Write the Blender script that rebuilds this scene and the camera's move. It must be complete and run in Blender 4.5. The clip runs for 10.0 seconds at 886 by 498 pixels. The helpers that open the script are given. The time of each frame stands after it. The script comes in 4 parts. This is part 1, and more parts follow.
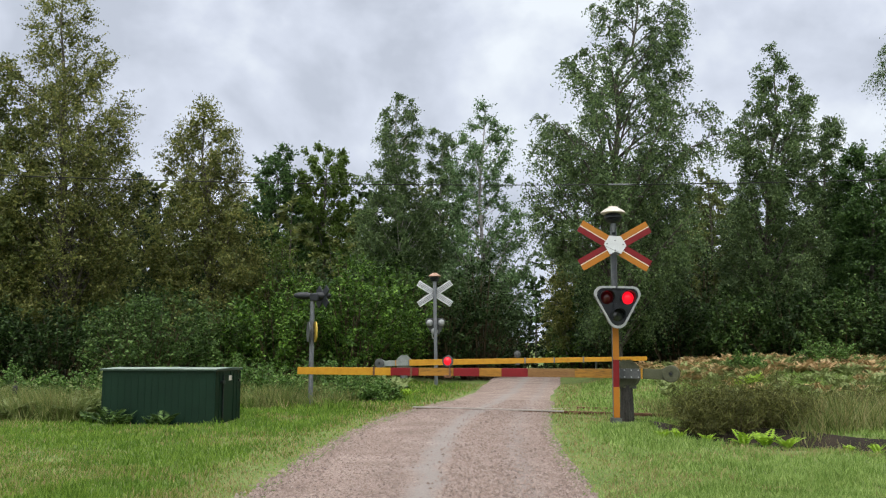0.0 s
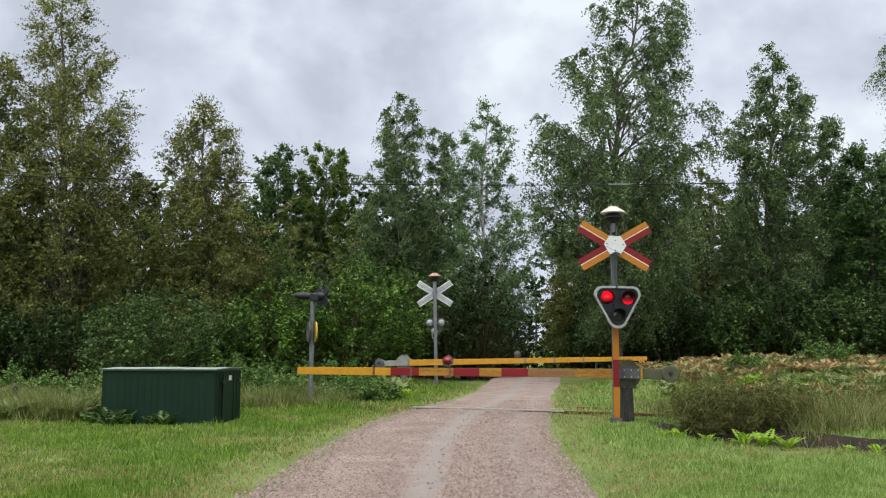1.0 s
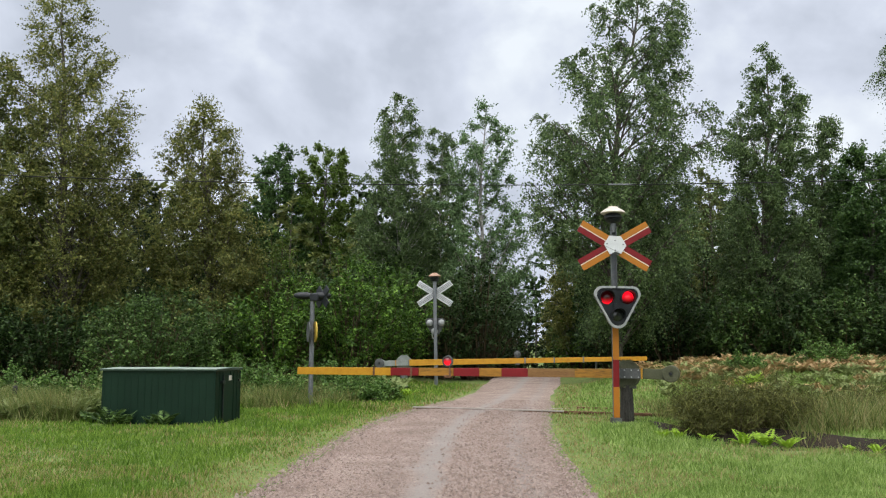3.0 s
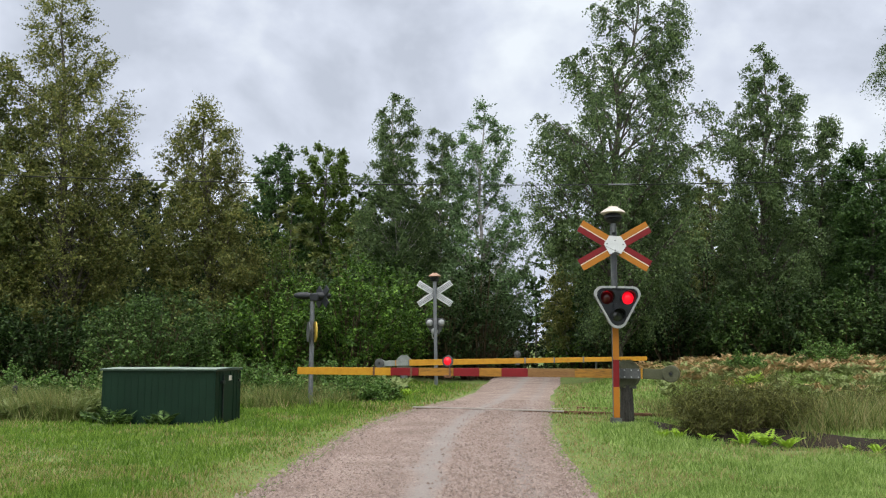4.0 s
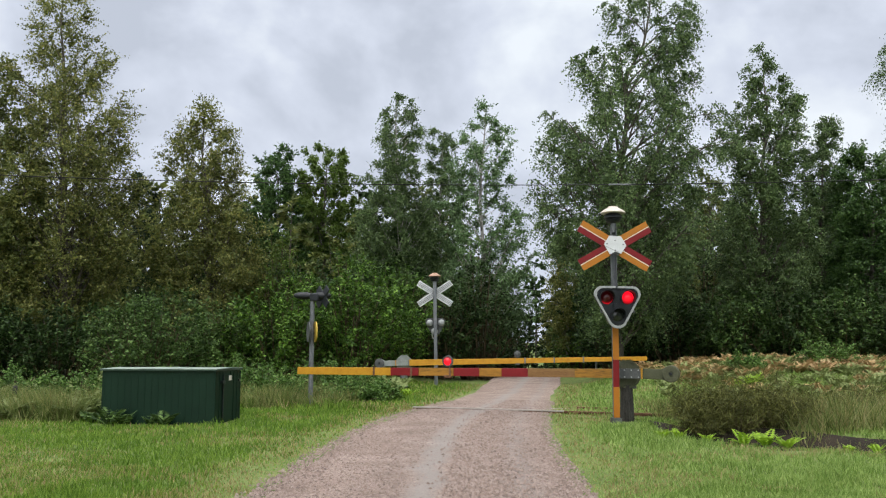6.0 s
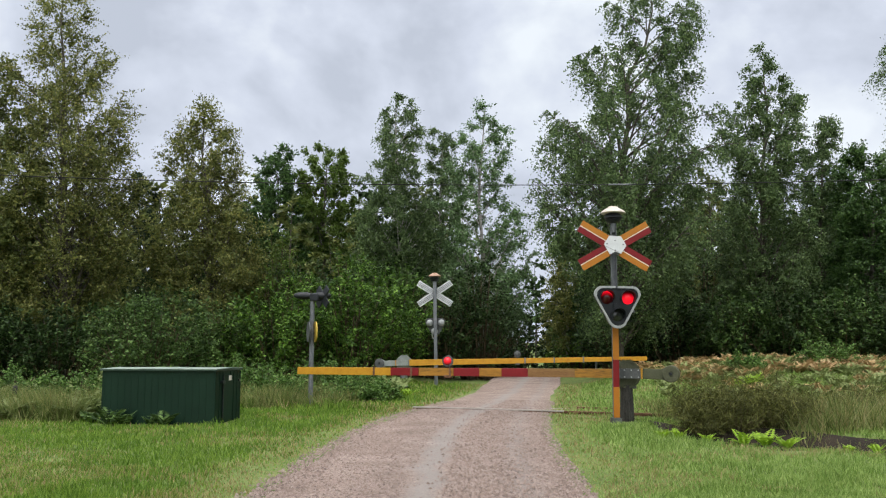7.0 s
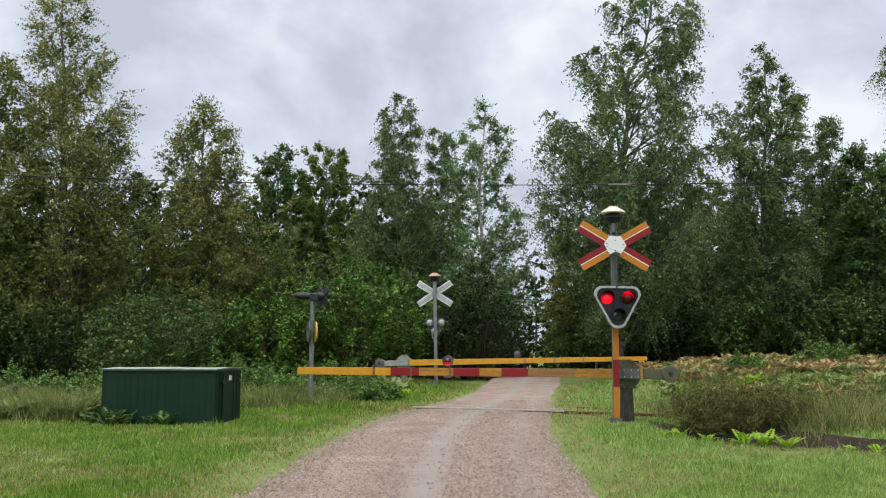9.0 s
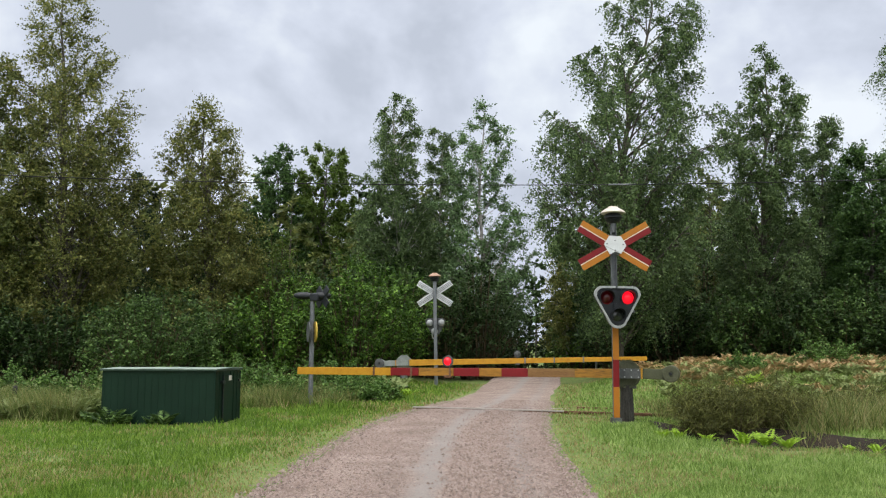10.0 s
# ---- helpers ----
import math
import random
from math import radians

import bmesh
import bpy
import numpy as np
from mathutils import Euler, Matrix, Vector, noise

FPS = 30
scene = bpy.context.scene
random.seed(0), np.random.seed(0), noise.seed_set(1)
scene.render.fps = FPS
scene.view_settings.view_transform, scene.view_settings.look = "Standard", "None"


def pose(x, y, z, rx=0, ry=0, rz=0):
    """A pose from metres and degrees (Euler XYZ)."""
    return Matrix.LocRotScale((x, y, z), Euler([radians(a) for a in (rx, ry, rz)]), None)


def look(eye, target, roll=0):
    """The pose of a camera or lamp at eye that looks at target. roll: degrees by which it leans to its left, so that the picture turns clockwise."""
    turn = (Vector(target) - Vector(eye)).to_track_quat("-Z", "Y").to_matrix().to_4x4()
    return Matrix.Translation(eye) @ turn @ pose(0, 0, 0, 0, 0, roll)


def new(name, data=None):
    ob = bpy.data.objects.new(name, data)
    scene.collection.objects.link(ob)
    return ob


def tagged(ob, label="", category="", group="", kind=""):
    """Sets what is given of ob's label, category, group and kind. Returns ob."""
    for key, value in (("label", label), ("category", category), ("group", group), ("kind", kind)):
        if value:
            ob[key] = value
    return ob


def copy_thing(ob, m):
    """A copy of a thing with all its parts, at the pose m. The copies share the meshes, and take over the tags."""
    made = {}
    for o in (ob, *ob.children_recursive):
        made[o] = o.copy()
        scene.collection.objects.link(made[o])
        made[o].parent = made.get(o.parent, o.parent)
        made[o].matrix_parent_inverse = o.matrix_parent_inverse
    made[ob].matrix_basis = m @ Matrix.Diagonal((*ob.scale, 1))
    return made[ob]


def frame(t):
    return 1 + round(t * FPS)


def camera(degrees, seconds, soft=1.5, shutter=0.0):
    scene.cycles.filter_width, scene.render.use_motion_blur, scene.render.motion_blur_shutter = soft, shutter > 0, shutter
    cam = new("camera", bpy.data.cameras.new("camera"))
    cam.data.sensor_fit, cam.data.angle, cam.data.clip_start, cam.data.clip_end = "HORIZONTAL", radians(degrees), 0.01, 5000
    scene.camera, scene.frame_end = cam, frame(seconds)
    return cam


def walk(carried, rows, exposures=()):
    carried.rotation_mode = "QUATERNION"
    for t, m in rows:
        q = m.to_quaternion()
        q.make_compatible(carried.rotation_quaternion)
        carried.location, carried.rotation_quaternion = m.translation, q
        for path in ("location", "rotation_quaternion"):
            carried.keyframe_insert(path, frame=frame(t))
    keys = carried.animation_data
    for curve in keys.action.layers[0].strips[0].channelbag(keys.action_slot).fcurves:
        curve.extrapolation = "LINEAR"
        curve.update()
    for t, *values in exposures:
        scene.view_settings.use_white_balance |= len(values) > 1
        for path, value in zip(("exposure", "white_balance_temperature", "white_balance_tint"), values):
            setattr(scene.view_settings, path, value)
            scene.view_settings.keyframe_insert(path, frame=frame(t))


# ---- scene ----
# ---- camera: stands still at eye height over the gravel road, tilted up a little ----
EYE_H = 1.5
TILT = math.degrees(math.atan(176 / 1450))
cam = camera(math.degrees(2 * math.atan(784 / 1450)), 10.0, soft=1.15)
STAND = pose(0, 0, EYE_H, 90 + TILT, 0, 0)
walk(cam, [(0, STAND), (10.0, STAND)], exposures=[(0, 0.42), (10.0, 0.42)])

# ---- world: overcast sky, broad soft sun ----
world = bpy.data.worlds.new("overcast_sky")
scene.world = world
world.use_nodes = True
wn, wl = world.node_tree.nodes, world.node_tree.links
wbg = wn["Background"]
sky = wn.new("ShaderNodeTexSky")
sky.sky_type, sky.sun_disc = "NISHITA", False
sky.sun_elevation, sky.sun_rotation = radians(64), radians(215)
cover = wn.new("ShaderNodeMixRGB")
cover.inputs[0].default_value = 0.93
cover.inputs[2].default_value = (7.8, 8.0, 8.3, 1)
wl.new(sky.outputs[0], cover.inputs[1])
wl.new(cover.outputs[0], wbg.inputs[0])
wbg.inputs[1].default_value = 0.15
sun = new("sun", bpy.data.lights.new("sun", "SUN"))
sun.data.energy, sun.data.angle, sun.data.color = 2.4, radians(55), (1.0, 0.97, 0.92)
sun.matrix_world = look((-16, -16, 60), (0, 8, 0))


# ---- materials ----
def mat(name, stops, scale=4.0, fine=60.0, rough=0.8, bump=0.3, metal=0.0, per=None, dist=0.01, spec=0.3, trans=0.0, stretch=None, own=0.55):
    """Two scales of noise over colour stops; per: 'object' or 'island' mixes in a random share."""
    m = bpy.data.materials.new(name)
    m.use_nodes = True
    n, l = m.node_tree.nodes, m.node_tree.links
    b = n["Principled BSDF"]
    b.inputs["Roughness"].default_value, b.inputs["Metallic"].default_value = rough, metal
    b.inputs["Specular IOR Level"].default_value = spec
    co = n.new("ShaderNodeTexCoord")
    src = co.outputs["Object"]
    if stretch:
        mp = n.new("ShaderNodeMapping")
        mp.inputs["Scale"].default_value = stretch
        l.new(src, mp.inputs[0])
        src = mp.outputs[0]
    a, f = n.new("ShaderNodeTexNoise"), n.new("ShaderNodeTexNoise")
    for t, s in ((a, scale), (f, fine)):
        t.inputs["Scale"].default_value, t.inputs["Detail"].default_value = s, 4
        l.new(src, t.inputs["Vector"])
    mix = n.new("ShaderNodeMath")
    mix.operation = "ADD"
    l.new(a.outputs["Fac"], mix.inputs[0])
    l.new(f.outputs["Fac"], mix.inputs[1])
    val = mix.outputs[0]
    half = n.new("ShaderNodeMath")
    half.operation = "MULTIPLY"
    half.inputs[1].default_value = 0.5
    l.new(val, half.inputs[0])
    val = half.outputs[0]
    if per:
        r = n.new("ShaderNodeObjectInfo") if per == "object" else n.new("ShaderNodeNewGeometry")
        out = r.outputs["Random"] if per == "object" else r.outputs["Random Per Island"]
        mr = n.new("ShaderNodeMix")
        mr.inputs[0].default_value = own
        l.new(val, mr.inputs[2])
        l.new(out, mr.inputs[3])
        val = mr.outputs[0]
    ramp = n.new("ShaderNodeValToRGB")
    e = ramp.color_ramp.elements
    lo, hi = ((0.1, 0.9) if own > 0.45 else (0.22, 0.76)) if per else (0.33, 0.67)
    while len(e) < len(stops):
        e.new(0.5)
    for i, c in enumerate(stops):
        e[i].position = lo + (hi - lo) * i / max(1, len(stops) - 1)
        e[i].color = (*c, 1)
    l.new(val, ramp.inputs[0])
    l.new(ramp.outputs[0], b.inputs["Base Color"])
    if bump:
        bp = n.new("ShaderNodeBump")
        bp.inputs["Strength"].default_value, bp.inputs["Distance"].default_value = bump, dist
        l.new(f.outputs["Fac"], bp.inputs["Height"])
        l.new(bp.outputs[0], b.inputs["Normal"])
    if trans:
        tr, mx = n.new("ShaderNodeBsdfTranslucent"), n.new("ShaderNodeMixShader")
        mx.inputs[0].default_value = trans
        l.new(ramp.outputs[0], tr.inputs[0])
        l.new(b.outputs[0], mx.inputs[1])
        l.new(tr.outputs[0], mx.inputs[2])
        l.new(mx.outputs[0], n["Material Output"].inputs[0])
    return m


def leafy(name, dark, mid, light, trans=0.36, own=0.5, spec=0.3, patch=0.5):
    return mat(name, [dark, mid, light], patch, 3.0, 0.5, 0.0, per="island", spec=spec, trans=trans, own=own)


M = {
    "steel": mat("galvanised_steel", [(0.11, 0.12, 0.13), (0.22, 0.23, 0.24)], 6, 90, 0.5, 0.1, 0.6),
    "dark_steel": mat("weathered_steel", [(0.05, 0.055, 0.055), (0.12, 0.125, 0.125)], 6, 80, 0.6, 0.15, 0.3),
    "yellow": mat("yellow_paint", [(0.326, 0.139, 0.010), (0.449, 0.223, 0.017), (0.490, 0.258, 0.025)], 5, 60, 0.45, 0.1),
    "worn_yellow": mat("worn_yellow_paint", [(0.087, 0.051, 0.017), (0.275, 0.130, 0.017), (0.361, 0.180, 0.025)], 4, 30, 0.65, 0.3, stretch=(0.289, 2.167, 2.550)),
    "brown_worn": mat("dirty_brown_paint", [(0.09, 0.05, 0.02), (0.19, 0.10, 0.035), (0.24, 0.13, 0.05)], 4, 30, 0.7, 0.3, stretch=(0.4, 3, 3)),
    "sign_yellow": mat("orange_yellow_reflective", [(0.348, 0.126, 0.015), (0.418, 0.167, 0.020)], 5, 70, 0.4, 0.05),
    "sign_red": mat("dark_red_reflective", [(0.136, 0.009, 0.012), (0.204, 0.014, 0.017)], 5, 70, 0.4, 0.05),
    "white": mat("white_sign_paint", [(0.527, 0.544, 0.561), (0.663, 0.680, 0.697)], 6, 50, 0.45, 0.05),
    "line_white": mat("pale_edge_paint", [(0.6, 0.5, 0.4), (0.75, 0.68, 0.6)], 6, 50, 0.5, 0.0),
    "black": mat("black_signal_paint", [(0.008, 0.010, 0.013), (0.02, 0.023, 0.027)], 6, 60, 0.45, 0.1),
    "rim": mat("pale_grey_rim", [(0.245, 0.259, 0.259), (0.346, 0.360, 0.360)], 8, 60, 0.5, 0.1),
    "olive": mat("grey_green_machine_paint", [(0.040, 0.044, 0.024), (0.068, 0.072, 0.040), (0.096, 0.100, 0.060)], 5, 50, 0.55, 0.15),
    "grey_green": mat("faded_grey_machine_paint", [(0.16, 0.18, 0.165), (0.27, 0.29, 0.27)], 5, 50, 0.55, 0.15),
    "plinth": mat("weathered_timber_plinth", [(0.012, 0.011, 0.010), (0.035, 0.033, 0.029), (0.070, 0.067, 0.060)], 5, 30, 0.9, 0.5, stretch=(4, 4, 0.7)),
    "box_green": mat("dark_green_sheet_paint", [(0.004, 0.016, 0.009), (0.0055, 0.022, 0.012), (0.008, 0.028, 0.016)], 2.5, 40, 0.55, 0.15, spec=0.2),
    "roof_green": mat("pale_green_roof_sheet", [(0.15, 0.20, 0.17), (0.30, 0.36, 0.32)], 3, 40, 0.6, 0.15),
    "roof_trim": mat("dark_green_roof_edge", [(0.02, 0.04, 0.03), (0.04, 0.065, 0.05)], 3, 40, 0.5, 0.1),
    "bell": mat("pale_weathered_bell_cap", [(0.42, 0.36, 0.30), (0.62, 0.58, 0.52)], 7, 50, 0.5, 0.15),
    "rust_bell": mat("rusty_bell_cap", [(0.28, 0.14, 0.09), (0.45, 0.32, 0.24)], 9, 50, 0.6, 0.15),
    "rust": mat("rusty_iron", [(0.06, 0.03, 0.02), (0.14, 0.07, 0.04), (0.22, 0.12, 0.07)], 8, 60, 0.8, 0.4),
    "rail_top": mat("worn_rail_head", [(0.255, 0.225, 0.203), (0.375, 0.345, 0.315)], 8, 60, 0.6, 0.1, 0.1),
    "sleeper": mat("dark_timber_sleeper", [(0.04, 0.033, 0.028), (0.12, 0.10, 0.085)], 6, 50, 0.9, 0.5, stretch=(5, 0.6, 5)),
    "cable": mat("dark_cable", [(0.008, 0.008, 0.009), (0.015, 0.015, 0.016)], 6, 60, 0.6, 0.0),
    "paper": mat("pale_notice_plate", [(0.5, 0.45, 0.40), (0.62, 0.58, 0.52)], 30, 90, 0.6, 0.0),
    "disc_yellow": mat("dull_yellow_disc", [(0.40, 0.27, 0.04), (0.55, 0.40, 0.07)], 8, 60, 0.5, 0.05),
    "bark": mat("grey_brown_bark", [(0.035, 0.03, 0.025), (0.09, 0.08, 0.065), (0.16, 0.145, 0.12)], 3, 25, 0.9, 0.6, dist=0.02, stretch=(3, 3, 0.8)),
    "birch_bark": mat("birch_bark", [(0.05, 0.045, 0.04), (0.28, 0.27, 0.25), (0.50, 0.48, 0.45)], 4, 18, 0.8, 0.4, dist=0.01, stretch=(1, 1, 3)),
    "stem": mat("brown_stems", [(0.05, 0.035, 0.02), (0.11, 0.085, 0.05)], 5, 40, 0.9, 0.3),
    "stone": mat("pinkish_gravel_stone", [(0.095, 0.072, 0.062), (0.225, 0.168, 0.143), (0.32, 0.262, 0.232)], 6, 90, 0.85, 0.3, per="island"),
    # foliage
    "alder": leafy("alder_leaves", (0.026, 0.038, 0.010), (0.098, 0.127, 0.034), (0.270, 0.280, 0.075)),
    "olive_leaf": leafy("olive_birch_leaves", (0.032, 0.044, 0.011), (0.130, 0.155, 0.040), (0.370, 0.350, 0.100)),
    "birch_leaf": leafy("birch_leaves", (0.020, 0.041, 0.016), (0.080, 0.130, 0.046), (0.250, 0.345, 0.125)),
    "aspen_leaf": leafy("aspen_leaves", (0.031, 0.061, 0.022), (0.109, 0.188, 0.073), (0.343, 0.504, 0.229)),
    "oak_leaf": leafy("oak_leaves", (0.013, 0.032, 0.010), (0.047, 0.097, 0.027), (0.146, 0.259, 0.061)),
    "lime_leaf": leafy("light_green_leaves", (0.024, 0.047, 0.007), (0.087, 0.142, 0.023), (0.190, 0.275, 0.048)),
    "bush_leaf": leafy("hazel_leaves", (0.008, 0.020, 0.003), (0.046, 0.102, 0.015), (0.195, 0.340, 0.054), trans=0.2, own=0.42, spec=0.16, patch=0.9),
    # leaf colour darkened for the shade beneath and behind the edge trees
    "shade_leaf": leafy("shade_dark_leaves", (0.007, 0.015, 0.005), (0.024, 0.047, 0.014), (0.066, 0.118, 0.031), trans=0.2, own=0.4, spec=0.14),
    "spruce": leafy("spruce_needles", (0.009, 0.020, 0.009), (0.022, 0.044, 0.018), (0.049, 0.084, 0.034)),
    "fern_bright": leafy("bright_fern_fronds", (0.140, 0.240, 0.016), (0.230, 0.380, 0.024), (0.320, 0.480, 0.040)),
    "fern_green": leafy("bracken_green", (0.085, 0.120, 0.032), (0.170, 0.215, 0.072), (0.270, 0.300, 0.130), trans=0.25, spec=0.2),
    "fern_brown": leafy("bracken_russet", (0.190, 0.110, 0.045), (0.360, 0.240, 0.110), (0.500, 0.390, 0.220), trans=0.25, spec=0.2),
    "willow": leafy("willow_leaves", (0.010, 0.023, 0.006), (0.048, 0.094, 0.022), (0.155, 0.245, 0.070), trans=0.2, own=0.42, spec=0.16, patch=0.9),
    "weed": leafy("meadow_weeds", (0.022, 0.050, 0.009), (0.064, 0.132, 0.024), (0.150, 0.240, 0.058), trans=0.2, own=0.4, spec=0.18),
    "broom": leafy("broom_twigs", (0.020, 0.025, 0.007), (0.080, 0.088, 0.024), (0.250, 0.255, 0.075), trans=0.25, own=0.5, spec=0.15, patch=2.0),
    "straw": leafy("half_dry_long_grass", (0.10, 0.11, 0.03), (0.20, 0.19, 0.07), (0.33, 0.28, 0.13), trans=0.25),
    "grass": leafy("grass_blades", (0.072, 0.125, 0.022), (0.165, 0.265, 0.055), (0.360, 0.450, 0.150), trans=0.25, own=0.36, spec=0.2, patch=1.3),
    # left side: greener than the right verge, and darkened to stand for tree shade
    "lush_grass": leafy("shaded_grass_blades", (0.042, 0.088, 0.010), (0.110, 0.205, 0.024), (0.260, 0.360, 0.062), trans=0.25, own=0.36, spec=0.18, patch=1.0),
    "herb": leafy("long_meadow_grass", (0.050, 0.078, 0.016), (0.125, 0.165, 0.042), (0.270, 0.290, 0.105), trans=0.25, own=0.42, spec=0.2, patch=1.5),
    "dry_grass": leafy("dry_grass_blades", (0.170, 0.130, 0.050), (0.290, 0.235, 0.100), (0.420, 0.370, 0.190), trans=0.25),
}


def glow_wheel_mat(name, colour, strength, axis):
    """A lamp's lit film: glow strongest on one side of its spindle, fading to none on the other."""
    m = bpy.data.materials.new(name)
    m.use_nodes = True
    n, l = m.node_tree.nodes, m.node_tree.links
    b = n["Principled BSDF"]
    b.inputs["Base Color"].default_value, b.inputs["Roughness"].default_value = (0.03, 0.003, 0.004, 1), 0.3
    co, sep, nrm = n.new("ShaderNodeTexCoord"), n.new("ShaderNodeSeparateXYZ"), n.new("ShaderNodeVectorMath")
    nrm.operation = "NORMALIZE"
    l.new(co.outputs["Object"], nrm.inputs[0])
    l.new(nrm.outputs[0], sep.inputs[0])
    mr = n.new("ShaderNodeMapRange")
    mr.interpolation_type = "SMOOTHSTEP"
    mr.inputs["From Min"].default_value, mr.inputs["From Max"].default_value = -0.42, 0.85
    mr.inputs["To Min"].default_value, mr.inputs["To Max"].default_value = 0.008 * strength, strength
    l.new(sep.outputs[axis], mr.inputs["Value"])
    b.inputs["Emission Color"].default_value = (*colour, 1)
    l.new(mr.outputs[0], b.inputs["Emission Strength"])
    return m


M["glow_ball"] = glow_wheel_mat("red_lamp_ball", (1.0, 0.006, 0.022), 0.95, 1)


M["clear_lens"] = mat("dark_clear_lens", [(0.012, 0.014, 0.015), (0.03, 0.033, 0.035)], 8, 60, 0.12, 0.0, spec=0.6)


# ---- geometry helpers ----
def mesh_ob(name, verts, faces, material, parent=None, smooth=False, label=""):
    me = bpy.data.meshes.new(name)
    me.from_pydata([tuple(v) for v in verts], [], [tuple(f) for f in faces])
    me.materials.append(material)
    if smooth:
        me.polygons.foreach_set("use_smooth", [True] * len(me.polygons))
    me.update()
    ob = new(name, me)
    ob.parent = parent
    return tagged(ob, label)


def quads_ob(name, v, material, parent=None):
    """Loose small faces from an (n, corners, 3) array."""
    n, k = v.shape[:2]
    me = bpy.data.meshes.new(name)
    me.vertices.add(n * k)
    me.vertices.foreach_set("co", np.ascontiguousarray(v, dtype=np.float32).ravel())
    me.loops.add(n * k)
    me.loops.foreach_set("vertex_index", np.arange(n * k, dtype=np.int32))
    me.polygons.add(n)
    me.polygons.foreach_set("loop_start", np.arange(n, dtype=np.int32) * k)
    me.materials.append(material)
    me.update(calc_edges=True)
    ob = new(name, me)
    ob.parent = parent
    return ob


def part(name, bm, material, parent=None, label="", m=None, bevel=0.0):
    """One mesh object from a bmesh, under a thing or a part."""
    if bevel:
        bmesh.ops.bevel(bm, geom=bm.edges[:], offset=bevel, segments=2, affect="EDGES", profile=0.6)
    bmesh.ops.recalc_face_normals(bm, faces=bm.faces)
    me = bpy.data.meshes.new(name)
    bm.to_mesh(me)
    bm.free()
    me.materials.append(material)
    ob = new(name, me)
    ob.parent = parent
    if m is not None:
        ob.matrix_basis = m
    return tagged(ob, label)


def box(sx, sy, sz, cx=0, cy=0, cz=0, bm=None):
    bm = bm or bmesh.new()
    bmesh.ops.create_cube(bm, size=1, matrix=Matrix.Translation((cx, cy, cz)) @ Matrix.Diagonal((sx, sy, sz, 1)))
    return bm


def cyl(r, h, m=None, seg=20, r2=None, bm=None):
    """A capped cylinder or cone along its own z, standing on z = 0."""
    bm = bm or bmesh.new()
    bmesh.ops.create_cone(bm, cap_ends=True, segments=seg, radius1=r, radius2=r if r2 is None else r2, depth=h,
                          matrix=(m or Matrix()) @ Matrix.Translation((0, 0, h / 2)))
    return bm


def lathe(profile, seg=24, m=None):
    """A turned body round z from (r, z) pairs."""
    bm = bmesh.new()
    rings = []
    for r, z in profile:
        rings.append([bm.verts.new((m or Matrix()) @ Vector((r * math.cos(a), r * math.sin(a), z)))
                      for a in (2 * math.pi * i / seg for i in range(seg))])
    for a, b in zip(rings, rings[1:]):
        for i in range(seg):
            bm.faces.new((a[i], a[(i + 1) % seg], b[(i + 1) % seg], b[i]))
    bm.faces.new(rings[0][::-1])
    bm.faces.new(rings[-1])
    return bm


def prism(outline, depth, hole=()):
    """A flat outline in x and z, given thickness along +y; hole: list of (cx, cz, r) cut through it."""
    bm = bmesh.new()
    vs = [bm.verts.new((x, 0, z)) for x, z in outline]
    edges = [bm.edges.new((vs[i], vs[(i + 1) % len(vs)])) for i in range(len(vs))]
    for cx, cz, r in hole:
        hv = [bm.verts.new((cx + r * math.cos(a), 0, cz + r * math.sin(a))) for a in (2 * math.pi * i / 24 for i in range(24))]
        edges += [bm.edges.new((hv[i], hv[(i + 1) % 24])) for i in range(24)]
    res = bmesh.ops.triangle_fill(bm, use_beauty=True, edges=edges)
    faces = [g for g in res["geom"] if isinstance(g, bmesh.types.BMFace)]
    ext = bmesh.ops.extrude_face_region(bm, geom=faces)
    bmesh.ops.translate(bm, vec=(0, depth, 0), verts=[g for g in ext["geom"] if isinstance(g, bmesh.types.BMVert)])
    return bm


def thing(name, m, label, category, group="", kind=""):
    ob = new(name)
    ob.empty_display_size = 0.2
    ob.matrix_basis = m
    return tagged(ob, label, category, group, kind)


FACE = pose(0, 0, 0, 90, 0, 0)      # turns a body's z axis towards -y, the road user's side


# ---- ground ----
ROAD = [(-30, -3.0, 1.6), (0, -2.3, 1.5), (8.5, -2.0, 1.57), (10, -1.96, 1.66), (12.2, -1.88, 1.75), (15, -1.68, 1.98), (18.1, -1.26, 2.35), (21.2, -0.58, 2.82),
        (23.4, 0.0, 3.15), (28.5, 0.92, 3.95), (36, 1.95, 5.1), (44.7, 2.91, 6.33), (60, 4.6, 8.2), (90, 8, 11.5)]


def road_edges(y):
    for (y0, l0, r0), (y1, l1, r1) in zip(ROAD, ROAD[1:]):
        if y <= y1:
            t = max(0, (y - y0) / (y1 - y0))
            return l0 + (l1 - l0) * t, r0 + (r1 - r0) * t
    return ROAD[-1][1:]


def smooth(a, b, v):
    t = min(1, max(0, (v - a) / (b - a)))
    return t * t * (3 - 2 * t)


def track_y(x):
    return 20.35 - 0.387 * x


def ditch_edge(x):
    """y of the lawn's far edge beside the ditch."""
    if x < 4.64:
        return 13.2 - 1.15 * (x - 4.64)
    return max(10.6, 13.2 - 0.72 * (x - 4.64))


